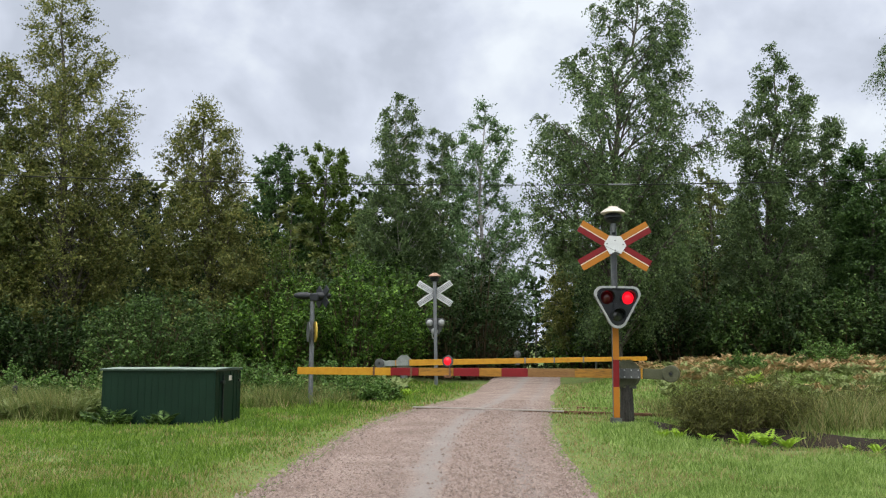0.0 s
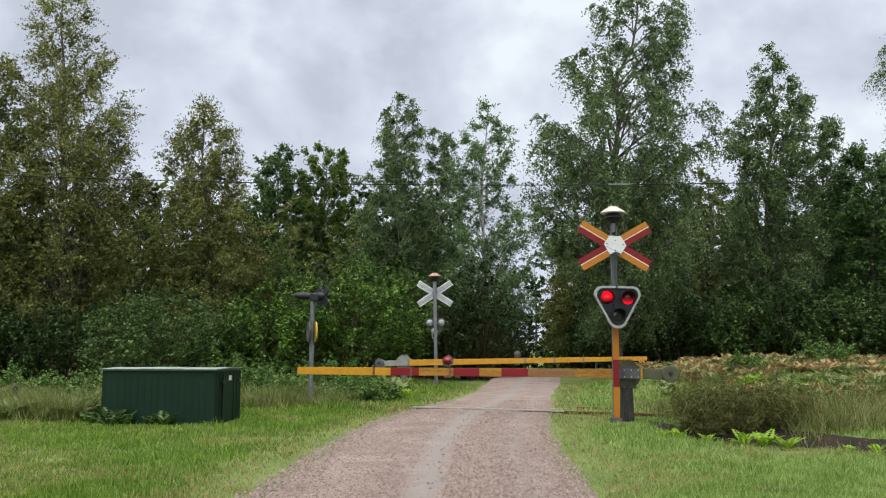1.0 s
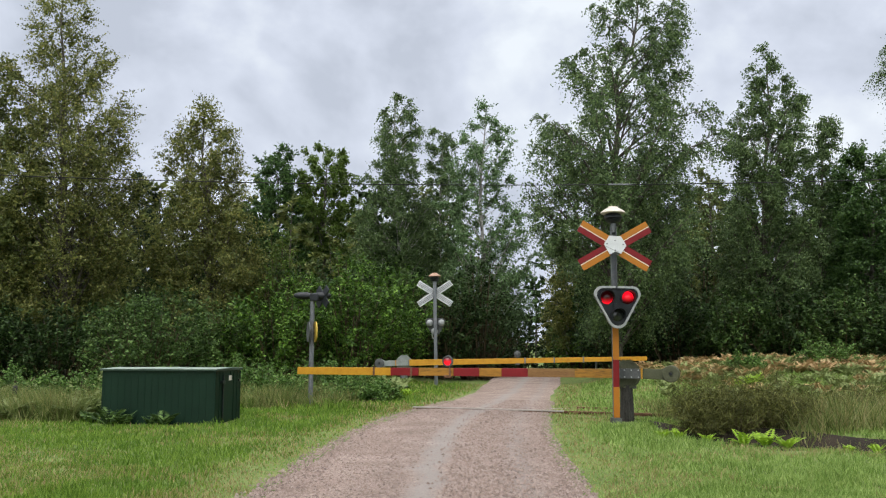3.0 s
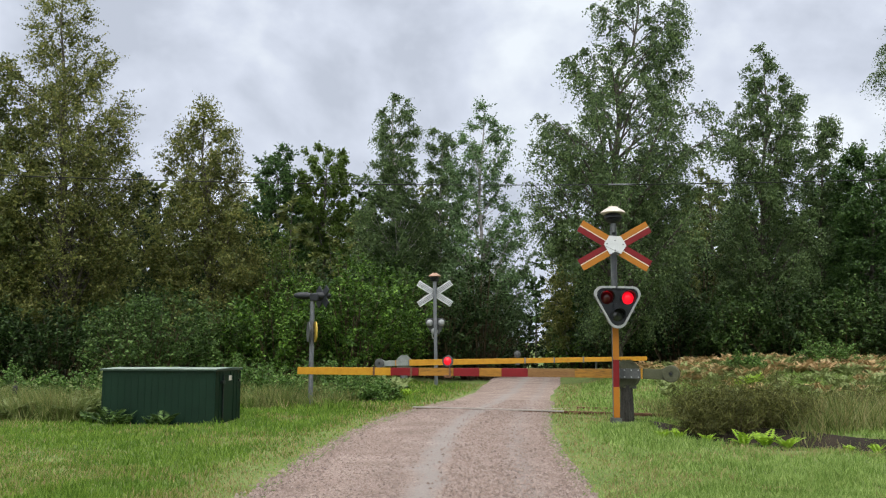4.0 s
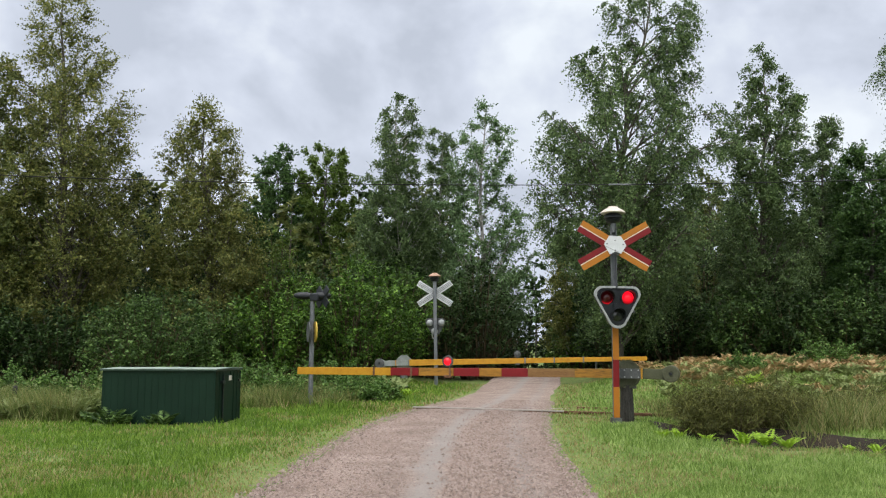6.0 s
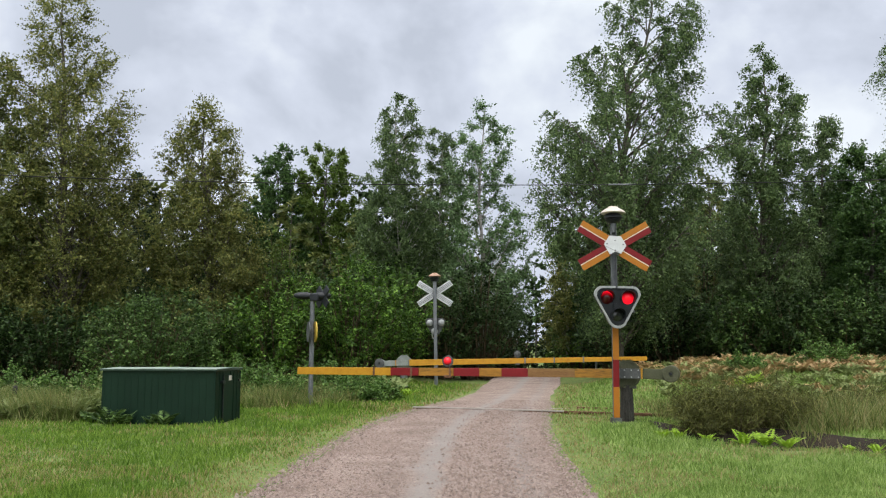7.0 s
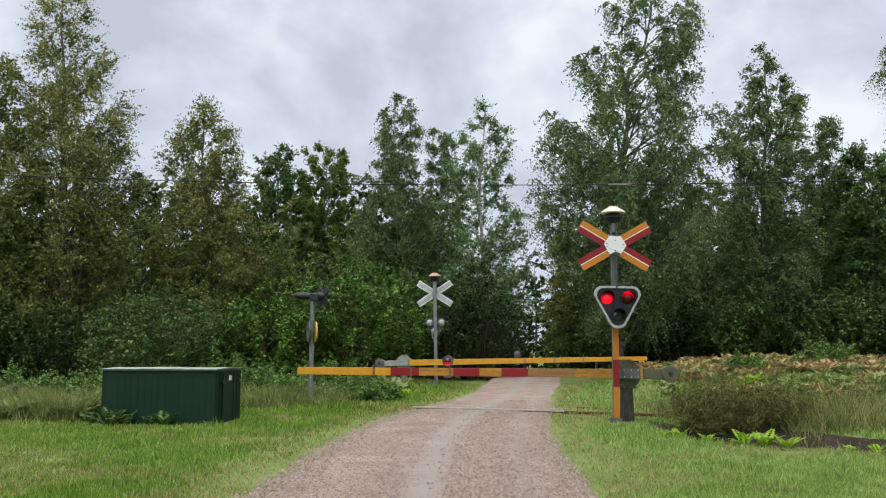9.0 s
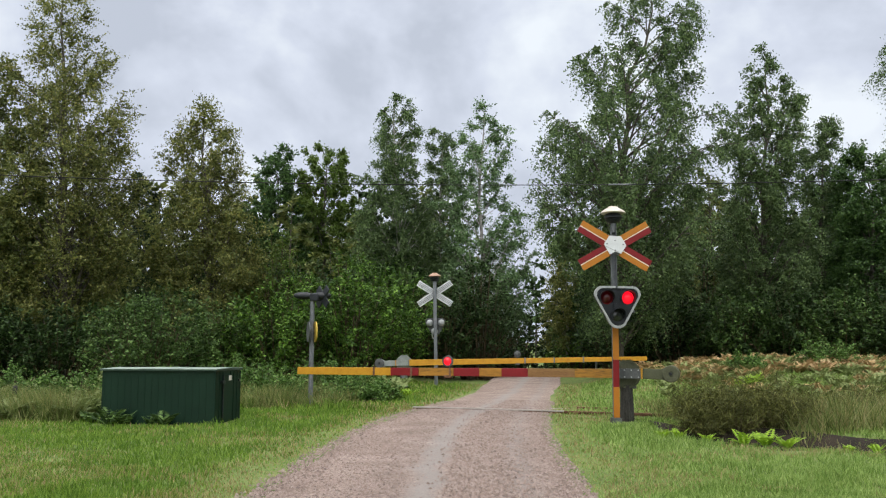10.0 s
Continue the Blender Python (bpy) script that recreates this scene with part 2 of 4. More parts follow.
def gz(x, y):
    l, r = road_edges(y)
    off = max(l - x, x - r)
    z = 0.03 * noise.noise((x * 0.35, y * 0.35, 0)) + 0.015 * noise.noise((x * 1.3, y * 1.3, 5))
    z *= smooth(0, 1.5, off)
    if x > r:
        z += 0.62 * smooth(20.5, 30, y) * smooth(0.6, 4, x - r) + 0.28 * smooth(5.5, 12, x) * smooth(19, 26, y)
        d = y - ditch_edge(x)
        z -= 0.62 * smooth(3.9, 4.7, x) * smooth(0.0, 0.5, d) * (1 - smooth(1.5, 3.4, d))
    else:
        z += 0.35 * smooth(24, 34, y) * smooth(1.0, 5, l - x)
    z -= 1.4 * smooth(45, 60, y) * (1 - smooth(3, 9, off))
    z += 2.0 * smooth(60, 200, y)
    return z


def axis_steps(lo, hi, near, fine):
    out, v = [], lo
    while v < hi:
        out.append(v)
        v += fine if near[0] <= v <= near[1] else min(60, fine + 0.12 * max(near[0] - v, v - near[1]) + 0.05)
    return out + [hi]


def build_ground():
    m = mat("meadow_soil", [(0.06, 0.090, 0.02), (0.115, 0.165, 0.04), (0.175, 0.170, 0.065)], 0.8, 14, 0.95, 0.6, dist=0.03)
    xs, ys = axis_steps(-900, 900, (-16, 16), 0.4), axis_steps(-300, 1500, (5, 34), 0.4)
    v = [(x, y, gz(x, y)) for y in ys for x in xs]
    w = len(xs)
    f = [(j * w + i, j * w + i + 1, (j + 1) * w + i + 1, (j + 1) * w + i) for j in range(len(ys) - 1) for i in range(w - 1)]
    tagged(mesh_ob("ground", v, f, m, smooth=True), "rough green meadow ground with bare patches beside the gravel road", "ground", kind="structure")


def road_mat():
    m = mat("pink_gravel", [(0.145, 0.105, 0.085), (0.235, 0.175, 0.148), (0.32, 0.258, 0.225)], 1.2, 130, 0.9, 0.8, dist=0.012)
    n, l = m.node_tree.nodes, m.node_tree.links
    ramp = [k for k in n if k.type == "VALTORGB"][0]
    b = n["Principled BSDF"]
    co = n.new("ShaderNodeTexCoord")
    vor = n.new("ShaderNodeTexVoronoi")
    vor.inputs["Scale"].default_value = 55
    l.new(co.outputs["Object"], vor.inputs["Vector"])
    mx = n.new("ShaderNodeMixRGB")
    mx.blend_type, mx.inputs[0].default_value = "OVERLAY", 0.36
    bw = n.new("ShaderNodeSeparateColor")
    l.new(vor.outputs["Color"], bw.inputs[0])
    l.new(ramp.outputs[0], mx.inputs[1])
    l.new(bw.outputs[0], mx.inputs[2])
    # finer, greyer packed wheel tracks: the sheet's u runs across it
    uv, sep, wave = n.new("ShaderNodeUVMap"), n.new("ShaderNodeSeparateXYZ"), n.new("ShaderNodeValToRGB")
    l.new(uv.outputs[0], sep.inputs[0])
    wig = n.new("ShaderNodeTexNoise")
    wig.inputs["Scale"].default_value = 0.9
    l.new(co.outputs["Object"], wig.inputs["Vector"])
    add = n.new("ShaderNodeMath")
    add.operation = "MULTIPLY_ADD"
    add.inputs[1].default_value = 0.14
    l.new(wig.outputs["Fac"], add.inputs[0])
    l.new(sep.outputs[0], add.inputs[2])
    l.new(add.outputs[0], wave.inputs[0])
    el = wave.color_ramp.elements
    for p, c in ((0.33, 0), (0.49, 0.15), (0.55, 0.75), (0.59, 0.7), (0.64, 0.05), (0.80, 0.05), (0.87, 0.45), (0.93, 0.1)):
        k = el.new(p)
        k.color = (c, c, c, 1)
    el[0].color, el[-1].color = (0, 0, 0, 1), (0, 0, 0, 1)
    tr = n.new("ShaderNodeMixRGB")
    tr.inputs[2].default_value = (0.235, 0.215, 0.20, 1)
    l.new(wave.outputs[0], tr.inputs[0])
    l.new(mx.outputs[0], tr.inputs[1])
    l.new(tr.outputs[0], b.inputs["Base Color"])
    return m


def build_road():
    ys = [-30 + 0.5 * i for i in range(240)]
    n, v, f, uv = 12, [], [], []
    for y in ys:
        l, r = road_edges(y)
        wob = 0.10 * noise.noise((1, y * 0.55, 3)), 0.10 * noise.noise((8, y * 0.55, 3))
        for i in range(n + 1):
            u = i / n
            x = l + wob[0] + (r + wob[1] - l - wob[0]) * u
            crown = 0.035 * math.sin(math.pi * u) - 0.018 * math.exp(-((u - 0.47) / 0.06) ** 2) - 0.014 * math.exp(-((u - 0.83) / 0.06) ** 2)
            z = gz(x, y) + 0.012 + 0.13 * smooth(28, 42, y) + crown - (0.05 if i in (0, n) else 0)
            v.append((x, y, z))
            uv.append((u, y))
    w = n + 1
    f = [(j * w + i, j * w + i + 1, (j + 1) * w + i + 1, (j + 1) * w + i) for j in range(len(ys) - 1) for i in range(n)]
    ob = mesh_ob("road", v, f, road_mat(), smooth=True)
    lay = ob.data.uv_layers.new(name="across")
    for lp in ob.data.loops:
        lay.data[lp.index].uv = uv[lp.vertex_index]
    tagged(ob, "pinkish gravel road with a packed grey wheel track", "road", kind="structure")


def road_z(x, y):
    l, r = road_edges(y)
    u = (x - l) / (r - l)
    return gz(x, y) + 0.012 + 0.035 * math.sin(math.pi * u)


def build_gravel():
    """Loose stones on the road, thick along the edges and the crown."""
    rnd = random.Random(5)
    v, f = [], []
    for _ in range(28000):
        y = 7.6 + 16 * rnd.random() ** 1.8
        l, r = road_edges(y)
        u = rnd.random()
        if abs(u - 0.50) < 0.06 and rnd.random() < 0.85 or abs(u - 0.83) < 0.05 and rnd.random() < 0.5:
            continue
        if rnd.random() < 0.25:
            u = rnd.choice((rnd.gauss(0.035, 0.03), rnd.gauss(0.955, 0.02), rnd.gauss(0.66, 0.06)))
        x, s = l + (r - l) * u, rnd.choice((0.007, 0.009, 0.012, 0.016, 0.022)) * (1.25 if u < 0.15 or u > 0.5 else 0.9)
        z = road_z(min(max(x, l), r), y) + s * 0.1
        k, a = len(v), rnd.random() * 6.3
        c, q = math.cos(a) * s, math.sin(a) * s
        e = rnd.uniform(0.6, 1)
        v += [(x + c, y + q, z), (x - q * e, y + c * e, z), (x - c, y - q, z), (x + q * e, y - c * e, z), (x + rnd.uniform(-.3, .3) * s, y, z + s * rnd.uniform(0.6, 1.0))]
        f += [(k, k + 1, k + 4), (k + 1, k + 2, k + 4), (k + 2, k + 3, k + 4), (k + 3, k, k + 4)]
    tagged(mesh_ob("gravel", v, f, M["stone"]), "loose pinkish and grey gravel stones on the road", "gravel", kind="stuff")


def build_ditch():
    """Bare peat on the ditch's floor and undercut sides, its colour darkened for the overhang's shade."""
    m = mat("shade_dark_peat", [(0.007, 0.005, 0.003), (0.018, 0.013, 0.008), (0.04, 0.028, 0.016)], 2.5, 30, 0.95, 0.7, dist=0.03)
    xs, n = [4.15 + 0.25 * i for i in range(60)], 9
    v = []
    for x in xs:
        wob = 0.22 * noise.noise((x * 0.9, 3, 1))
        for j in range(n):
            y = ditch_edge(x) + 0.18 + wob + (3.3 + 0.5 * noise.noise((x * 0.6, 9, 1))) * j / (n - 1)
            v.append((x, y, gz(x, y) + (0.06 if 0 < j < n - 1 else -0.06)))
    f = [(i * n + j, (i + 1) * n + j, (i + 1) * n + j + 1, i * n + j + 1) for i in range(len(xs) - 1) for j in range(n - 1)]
    tagged(mesh_ob("ditch", v, f, m, smooth=True), "bare peat in the ditch beside the lawn, darkened for the shade under its overhang", "ditch", kind="structure")


build_ground()
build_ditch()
build_road()
build_gravel()


# ---- railway track: crosses the road aslant ----
ALONG = Vector((1, -0.387, 0)).normalized()
TRACK_TURN = math.degrees(math.atan2(ALONG.y, ALONG.x))


def build_track():
    t = thing("railway_track", pose(0, track_y(0), 0, 0, 0, TRACK_TURN), "overgrown rusty single railway track crossing the gravel road", "railway track", kind="structure")
    for off in (0, 1.435):
        for x0, x1, low, head in ((-45, -0.8, -0.07, "rust"), (-0.797, 3.0, 0.0 if off == 0 else -0.06, "rail_top"), (3.003, 45, -0.01, "rust")):
            mid = (x0 + x1) / 2
            bm = box(x1 - x0, 0.12, 0.03, mid, off, low - 0.05)
            box(x1 - x0, 0.02, 0.10, mid, off, low, bm)
            part("rail", bm, M["rust"], t, "rusty steel rail")
            part("rail_head", box(x1 - x0, 0.065, 0.035, mid, off, low + 0.06), M[head], t, "worn rail head", bevel=0.006)
    for i in range(-14, 40):
        x = i * 0.65 - 8
        if -2.2 < x < 3.9:
            continue
        part("sleeper", box(0.22, 2.3, 0.10, x, 0.72, -0.06), M["sleeper"], t)


build_track()


# ---- level crossing hardware ----
def rounded_triangle(cx, half_w, top, bottom, r):
    """Outline of the signal's backboard: flat top, rounded corners, point down."""
    cs = [(cx - half_w + r, top - r, 90, 205), (cx, bottom + r * 1.25, 205, 335), (cx + half_w - r, top - r, 335, 450)]
    out = []
    for i, (x, z, a0, a1) in enumerate(cs):
        rr = r * 1.25 if i == 1 else r
        for k in range(9):
            a = radians(a0 + (a1 - a0) * k / 8)
            out.append((x + rr * math.cos(a), z + rr * math.sin(a)))
    return out


def ring(outline_a, outline_b, y0, y1):
    """A frame between two outlines with equal counts, thick from y0 to y1."""
    bm = bmesh.new()
    a = [[bm.verts.new((x, y, z)) for x, z in o] for o, y in ((outline_a, y0), (outline_b, y0), (outline_b, y1), (outline_a, y1))]
    n = len(outline_a)
    for p in range(4):
        q = (p + 1) % 4
        for i in range(n):
            j = (i + 1) % n
            bm.faces.new((a[p][i], a[p][j], a[q][j], a[q][i]))
    return bm


def hood(r, length):
    """A visor: a short tube open below, round y, pointing at -y."""
    bm, n = bmesh.new(), 20
    rows = []
    for y, rr in ((0, r), (-length, r * 1.02), (-length, r * 0.95), (0, r * 0.95)):
        row = []
        for i in range(n + 1):
            a = radians(-35 + 250 * i / n)
            row.append(bm.verts.new((rr * math.cos(a), y if y == 0 else y * (0.55 + 0.45 * max(0, math.sin(a))), rr * math.sin(a))))
        rows.append(row)
    for p in range(4):
        q = (p + 1) % 4
        for i in range(n):
            bm.faces.new((rows[p][i], rows[p][i + 1], rows[q][i + 1], rows[q][i]))
    return bm


def crossbuck(parent, cz, y, half, wide, angle, front):
    """Two crossed planks; painted front with yellow and red halves, or the ribbed grey back."""
    lay = 0
    for s in (1, -1):
        m = pose(0, y + 0.012 * lay, cz, 0, -s * angle, 0)
        lay += 1
        if front:
            plank = part("cross_arm", box(2 * half, 0.02, wide, 0, 0.012, 0), M["steel"], parent, "sign plank with yellow and red bands", m)
            for e in (-1, 1):
                x0, x1 = e * 0.17, e * half
                up = e * s
                part("yellow_band", box(abs(x1 - x0), 0.004, wide * 0.46, (x0 + x1) / 2, -0.002, up * wide * 0.27), M["sign_yellow"], plank)
                part("red_band", box(abs(x1 - x0), 0.004, wide * 0.46, (x0 + x1) / 2, -0.002, -up * wide * 0.27), M["sign_red"], plank)
                part("pale_line", box(abs(x1 - x0), 0.005, wide * 0.07, (x0 + x1) / 2, -0.002, 0), M["line_white"], plank)
        else:
            plank = part("cross_arm", box(2 * half, 0.02, wide, 0, 0, 0), M["white"], parent, "pale grey metal back of a crossing sign plank", m, bevel=0.004)
            for z in (-0.055, 0.0, 0.055):
                part("rib", box(2 * half - 0.02, 0.02, 0.016, 0, -0.016, z), M["steel"], plank)
    return lay


def bell(parent, z, cap):
    part("bell_neck", lathe([(0.045, -0.12), (0.05, 0.06), (0.06, 0.09)], m=pose(0, 0, z - 0.30)), M["steel"], parent)
    part("bell_bowl", lathe([(0.06, 0), (0.13, 0.02), (0.165, 0.07), (0.15, 0.085), (0.19, 0.11), (0.19, 0.13), (0.15, 0.19), (0.12, 0.20)], m=pose(0, 0, z - 0.23)), M["black"], parent, "black bell bowl")
    part("bell_cap", lathe([(0.245, -0.03), (0.262, -0.015), (0.235, 0.02), (0.15, 0.075), (0.11, 0.095), (0.10, 0.12), (0.03, 0.128)], m=pose(0, 0, z)), cap, parent, "domed weathered bell cap")


def near_signal():
    t = thing("crossing_signal", pose(3.52, 16.95, 0, 0, 0.55, 3), "crossing signal with red and yellow crossbuck and two red lamps", "railway signal", "crossing signals")
    bm = box(0.11, 0.012, 4.3, 0, 0.05, 2.15)
    for s in (-1, 1):
        box(0.012, 0.09, 4.3, s * 0.05, 0.0, 2.15, bm)
    part("post", bm, M["steel"], t, "grey steel channel post")
    part("post_base", box(0.20, 0.18, 0.10, 0, 0, 0.05), M["dark_steel"], t, bevel=0.01)
    for z0, z1, k in ((0.11, 0.72, "sign_yellow"), (0.722, 1.27, "sign_red"), (1.272, 1.98, "sign_yellow")):
        part("reflective_strip", box(0.125, 0.012, z1 - z0, 0, -0.056, (z0 + z1) / 2), M[k], t, bevel=0.002)
    for s in (-1, 1):
        part("bracket", box(0.05, 0.14, 0.05, s * 0.03, -0.02, 3.63 + s * 0.1), M["dark_steel"], t)
    crossbuck(t, 3.61, -0.10, 0.83, 0.26, 30, True)
    hexa = [(-0.12, 0.20), (0.127, 0.19), (0.24, 0.0), (0.127, -0.175), (0.0, -0.13), (-0.11, -0.19), (-0.23, 0.02)]
    plate = part("center_plate", prism(hexa, 0.014), M["white"], t, "white hexagonal plate where the planks cross", pose(0, -0.125, 3.62))
    part("plate_seam", box(0.30, 0.003, 0.009, -0.02, -0.003, -0.10), M["rim"], plate, m=pose(0, 0, 0, 0, 24, 0))
    for x, z in ((0.0, 0.10), (0.0, -0.10), (0.17, 0.02), (-0.17, 0.03)):
        part("bolt", cyl(0.014, 0.012, pose(x, 0, z, 90), 8), M["steel"], plate)
    bell(t, 4.33, M["bell"])
    # signal head
    a, b = rounded_triangle(0.04, 0.475, 2.79, 1.93, 0.16), rounded_triangle(0.04, 0.425, 2.745, 1.985, 0.135)
    eyes = [(-0.18, 2.555, 0.135), (0.25, 2.555, 0.135)]
    head = part("signal_head", prism(b, 0.02, eyes), M["black"], t, "black triangular signal face", pose(-0.055, -0.30, -0.03))
    part("head_back", prism(rounded_triangle(0.04, 0.44, 2.76, 1.97, 0.14), 0.05), M["black"], head, m=pose(0, 0.16, 0))
    part("head_side", ring(b, [(x * 0.985 + 0.001, z * 0.996 + 0.01) for x, z in b], 0.02, 0.17), M["black"], head)
    part("rim", ring(a, b, -0.025, 0.03), M["rim"], head, "pale grey rounded rim")
    balls = []
    for x, z, r in eyes:
        sph = bmesh.new()
        bmesh.ops.create_uvsphere(sph, u_segments=24, v_segments=14, radius=r * 1.06)
        for fc in sph.faces:
            fc.smooth = True
        balls.append(part("lamp", sph, M["glow_ball"], head, "round red lamp, flashing in turn", pose(x, 0.085, z)))
        part("visor", hood(r * 1.1, 0.16), M["black"], head, m=pose(x, 0, z))
    part("white_lens", lathe([(0.125, 0), (0.1, 0.018), (0.05, 0.03), (0.02, 0.033)], m=pose(0.045, -0.001, 2.20) @ FACE), M["clear_lens"], head, "unlit dark white-lamp lens")
    part("visor", hood(0.14, 0.20), M["black"], head, m=pose(0.045, 0, 2.20))
    part("lamp_plug", cyl(0.07, 0.02, pose(0.03, 0, 2.39) @ FACE, 18), M["black"], head)
    for x, z in ((-0.30, 2.27), (0.37, 2.27), (0.02, 2.765)):
        part("clip", box(0.035, 0.03, 0.05, x, -0.025, z), M["dark_steel"], head)
    return balls


LAMPS = near_signal()


def far_signal():
    t = thing("crossing_signal", pose(-0.27, 32.9, gz(-0.27, 32.9), 0, -0.9, 0), "crossing signal seen from behind, grey crossbuck and round lamp housings", "railway signal", "crossing signals")
    base = -gz(-0.27, 32.9)
    part("post", box(0.14, 0.14, 4.3, 0, 0, 2.15 + base), M["steel"], t, bevel=0.012)
    crossbuck(t, 3.70 + base, 0.12, 0.80, 0.25, 33, False)
    bell(t, 4.40 + base, M["rust_bell"])
    head = part("signal_head", prism(rounded_triangle(0, 0.40, 2.72, 2.02, 0.16), 0.06), M["dark_steel"], t, "dark back of the triangular signal board", pose(0.0, 0.16, base))
    for x, z in ((-0.22, 2.52), (0.24, 2.52), (-0.04, 2.18)):
        part("lamp_housing", lathe([(0.13, 0), (0.135, 0.06), (0.11, 0.13), (0.05, 0.17), (0.02, 0.175)], m=pose(x, 0, z) @ FACE), M["rim"], head, "pale rounded lamp housing")
    cu = bpy.data.curves.new("conduit", "CURVE")
    cu.dimensions, cu.bevel_depth = "3D", 0.018
    sp = cu.splines.new("POLY")
    pts = [(-0.04, 0.0, 2.18 + base), (-0.14, 0.02, 2.05 + base), (-0.10, 0.02, 1.9 + base), (0.0, 0.02, 1.86 + base)]
    sp.points.add(3)
    for q, c in zip(sp.points, pts):
        q.co = (*c, 1)
    cu.materials.append(M["rim"])
    ob = new("conduit", cu)
    ob.parent = t


far_signal()


def barrier(m, length, bands, tall, tip_tall, boom_turn, boom_rise, sign, body, lamp_at, group, label, base_mat, far):
    """Barrier machine on a plinth; the boom runs along its own +x turned by boom_turn. sign: side of the counterweight."""
    t = thing("level_crossing_barrier", m, label, "barrier", group)
    fr = -1 if far else 1       # side of the boom that faces the near road user
    out = FACE if far else pose(0, 0, 0, -90, 0, 0)
    part("pedestal", cyl(0.15, 0.74, pose(0, 0.08, 0), 10, 0.125), base_mat, t, "weathered barrier pedestal")
    half = [(0.27 * math.cos(radians(a)), 0.27 * math.sin(radians(a)) + 0.98) for a in range(0, 181, 12)]
    low = [(0.27 * math.cos(radians(a)), 0.24 * math.sin(radians(a)) + 0.93) for a in range(180, 361, 15)]
    part("housing", prism(half + low, 0.26), body, t, "domed cast barrier drive housing", pose(0, -0.02, 0), bevel=0.012)
    part("housing_rim", ring([(x * 1.03, (z - 0.95) * 1.03 + 0.95) for x, z in half + low], [(x * 0.9, (z - 0.95) * 0.9 + 0.95) for x, z in half + low], -0.035, 0.0), body, t)
    part("bracket", box(0.40, 0.22, 0.06, 0, 0.12, 0.70), M["dark_steel"], t, bevel=0.01)
    boom = part("boom", box(0.30, 0.05, 0.2, 0.05, 0, 0), M["steel"], t, "long tapering barrier boom", pose(0, -0.10, 0.985, 0, -boom_rise, boom_turn))
    x = 0.2
    for share, kind in bands:
        x1 = x + share * (length - 0.2)
        h0, h1 = (tall + (tip_tall - tall) * q / length for q in (x, x1))
        bm = bmesh.new()
        vs = [bm.verts.new(c) for c in ((x, -0.035, -h0 / 2), (x1 - 0.003, -0.035, -h1 / 2), (x1 - 0.003, -0.035, h1 / 2), (x, -0.035, h0 / 2),
                                        (x, 0.035, -h0 / 2), (x1 - 0.003, 0.035, -h1 / 2), (x1 - 0.003, 0.035, h1 / 2), (x, 0.035, h0 / 2))]
        for q in ((0, 1, 2, 3), (7, 6, 5, 4), (0, 4, 5, 1), (1, 5, 6, 2), (2, 6, 7, 3), (3, 7, 4, 0)):
            bm.faces.new([vs[k] for k in q])
        part("boom_band", bm, M[kind], boom, "painted band of the boom", bevel=0.006)
        x = x1
    for q in (0.62, 0.74, 0.50):
        xx = q * length
        part("boom_clamp", box(0.05, 0.09, tall * 1.04, xx, 0, 0), M["rust"] if not far else M["steel"], boom, bevel=0.005)
    # counterweight arms behind the pivot
    arm = part("counterweight_arm", box(0.42, 0.03, 0.20, -0.06, 0.052 * fr, 0), M["grey_green"] if far else M["dark_steel"], boom, "bolted steel pivot plate", bevel=0.006)
    for bx in (-0.22, -0.08, 0.06):
        for bz in (-0.07, 0.07):
            part("bolt", cyl(0.016, 0.014, pose(bx, 0.066 * fr, bz) @ out, 8), M["rim"], arm)
    part("edge_mark", box(0.035, 0.04, 0.22, -0.285, 0.052 * fr, 0), M["yellow"], arm)
    part("weight_arm", prism([(-0.29, -0.105), (-0.29, 0.105), (-0.66, 0.09), (-0.80, 0.14), (-0.80, -0.15), (-0.66, -0.115)], 0.06), body, boom, "cast arm to the counterweight", pose(0, -0.03, 0), bevel=0.008)
    weight = part("counterweight", lathe([(0.15, 0), (0.172, 0.01), (0.172, 0.14), (0.16, 0.16), (0.05, 0.16), (0.045, 0.15)], m=pose(-0.87, -0.05 * fr, 0) @ out), M["dark_steel"] if far else body, boom, "round iron counterweight")
    part("weight_bolt", cyl(0.03, 0.03, pose(-0.87, 0.105 * fr, 0.0) @ out, 10), M["black"], weight)
    ball = None
    for q, lit in lamp_at:
        xx = q * length
        lamp = part("boom_lamp", lathe([(0.10, -0.05), (0.128, 0.0), (0.125, 0.05), (0.098, 0.05), (0.094, -0.01), (0.085, -0.03)], m=pose(xx, 0 if lit else 0.05, 0.24) @ out), M["dark_steel"], boom, "round warning lamp on the boom")
        part("lamp_stem", box(0.05, 0.05, 0.16, xx, 0.0, 0.08), M["rust"] if lit else M["dark_steel"], lamp)
        part("lamp_clamp", box(0.16, 0.10, 0.06, xx, -0.0, -tall / 2 - 0.01), M["rust"] if lit else M["dark_steel"], lamp, bevel=0.012)
        if lit:
            sph = bmesh.new()
            bmesh.ops.create_uvsphere(sph, u_segments=20, v_segments=12, radius=0.108)
            for fc in sph.faces:
                fc.smooth = True
            ball = part("lamp_ball", sph, M["glow_ball"], lamp, "glowing red lamp", pose(xx, -0.02, 0.24))
        else:
            part("lamp_back", lathe([(0.10, 0), (0.09, 0.05), (0.06, 0.08), (0.02, 0.09)], m=pose(xx, 0.04, 0.24) @ FACE), M["dark_steel"], lamp)
    return ball


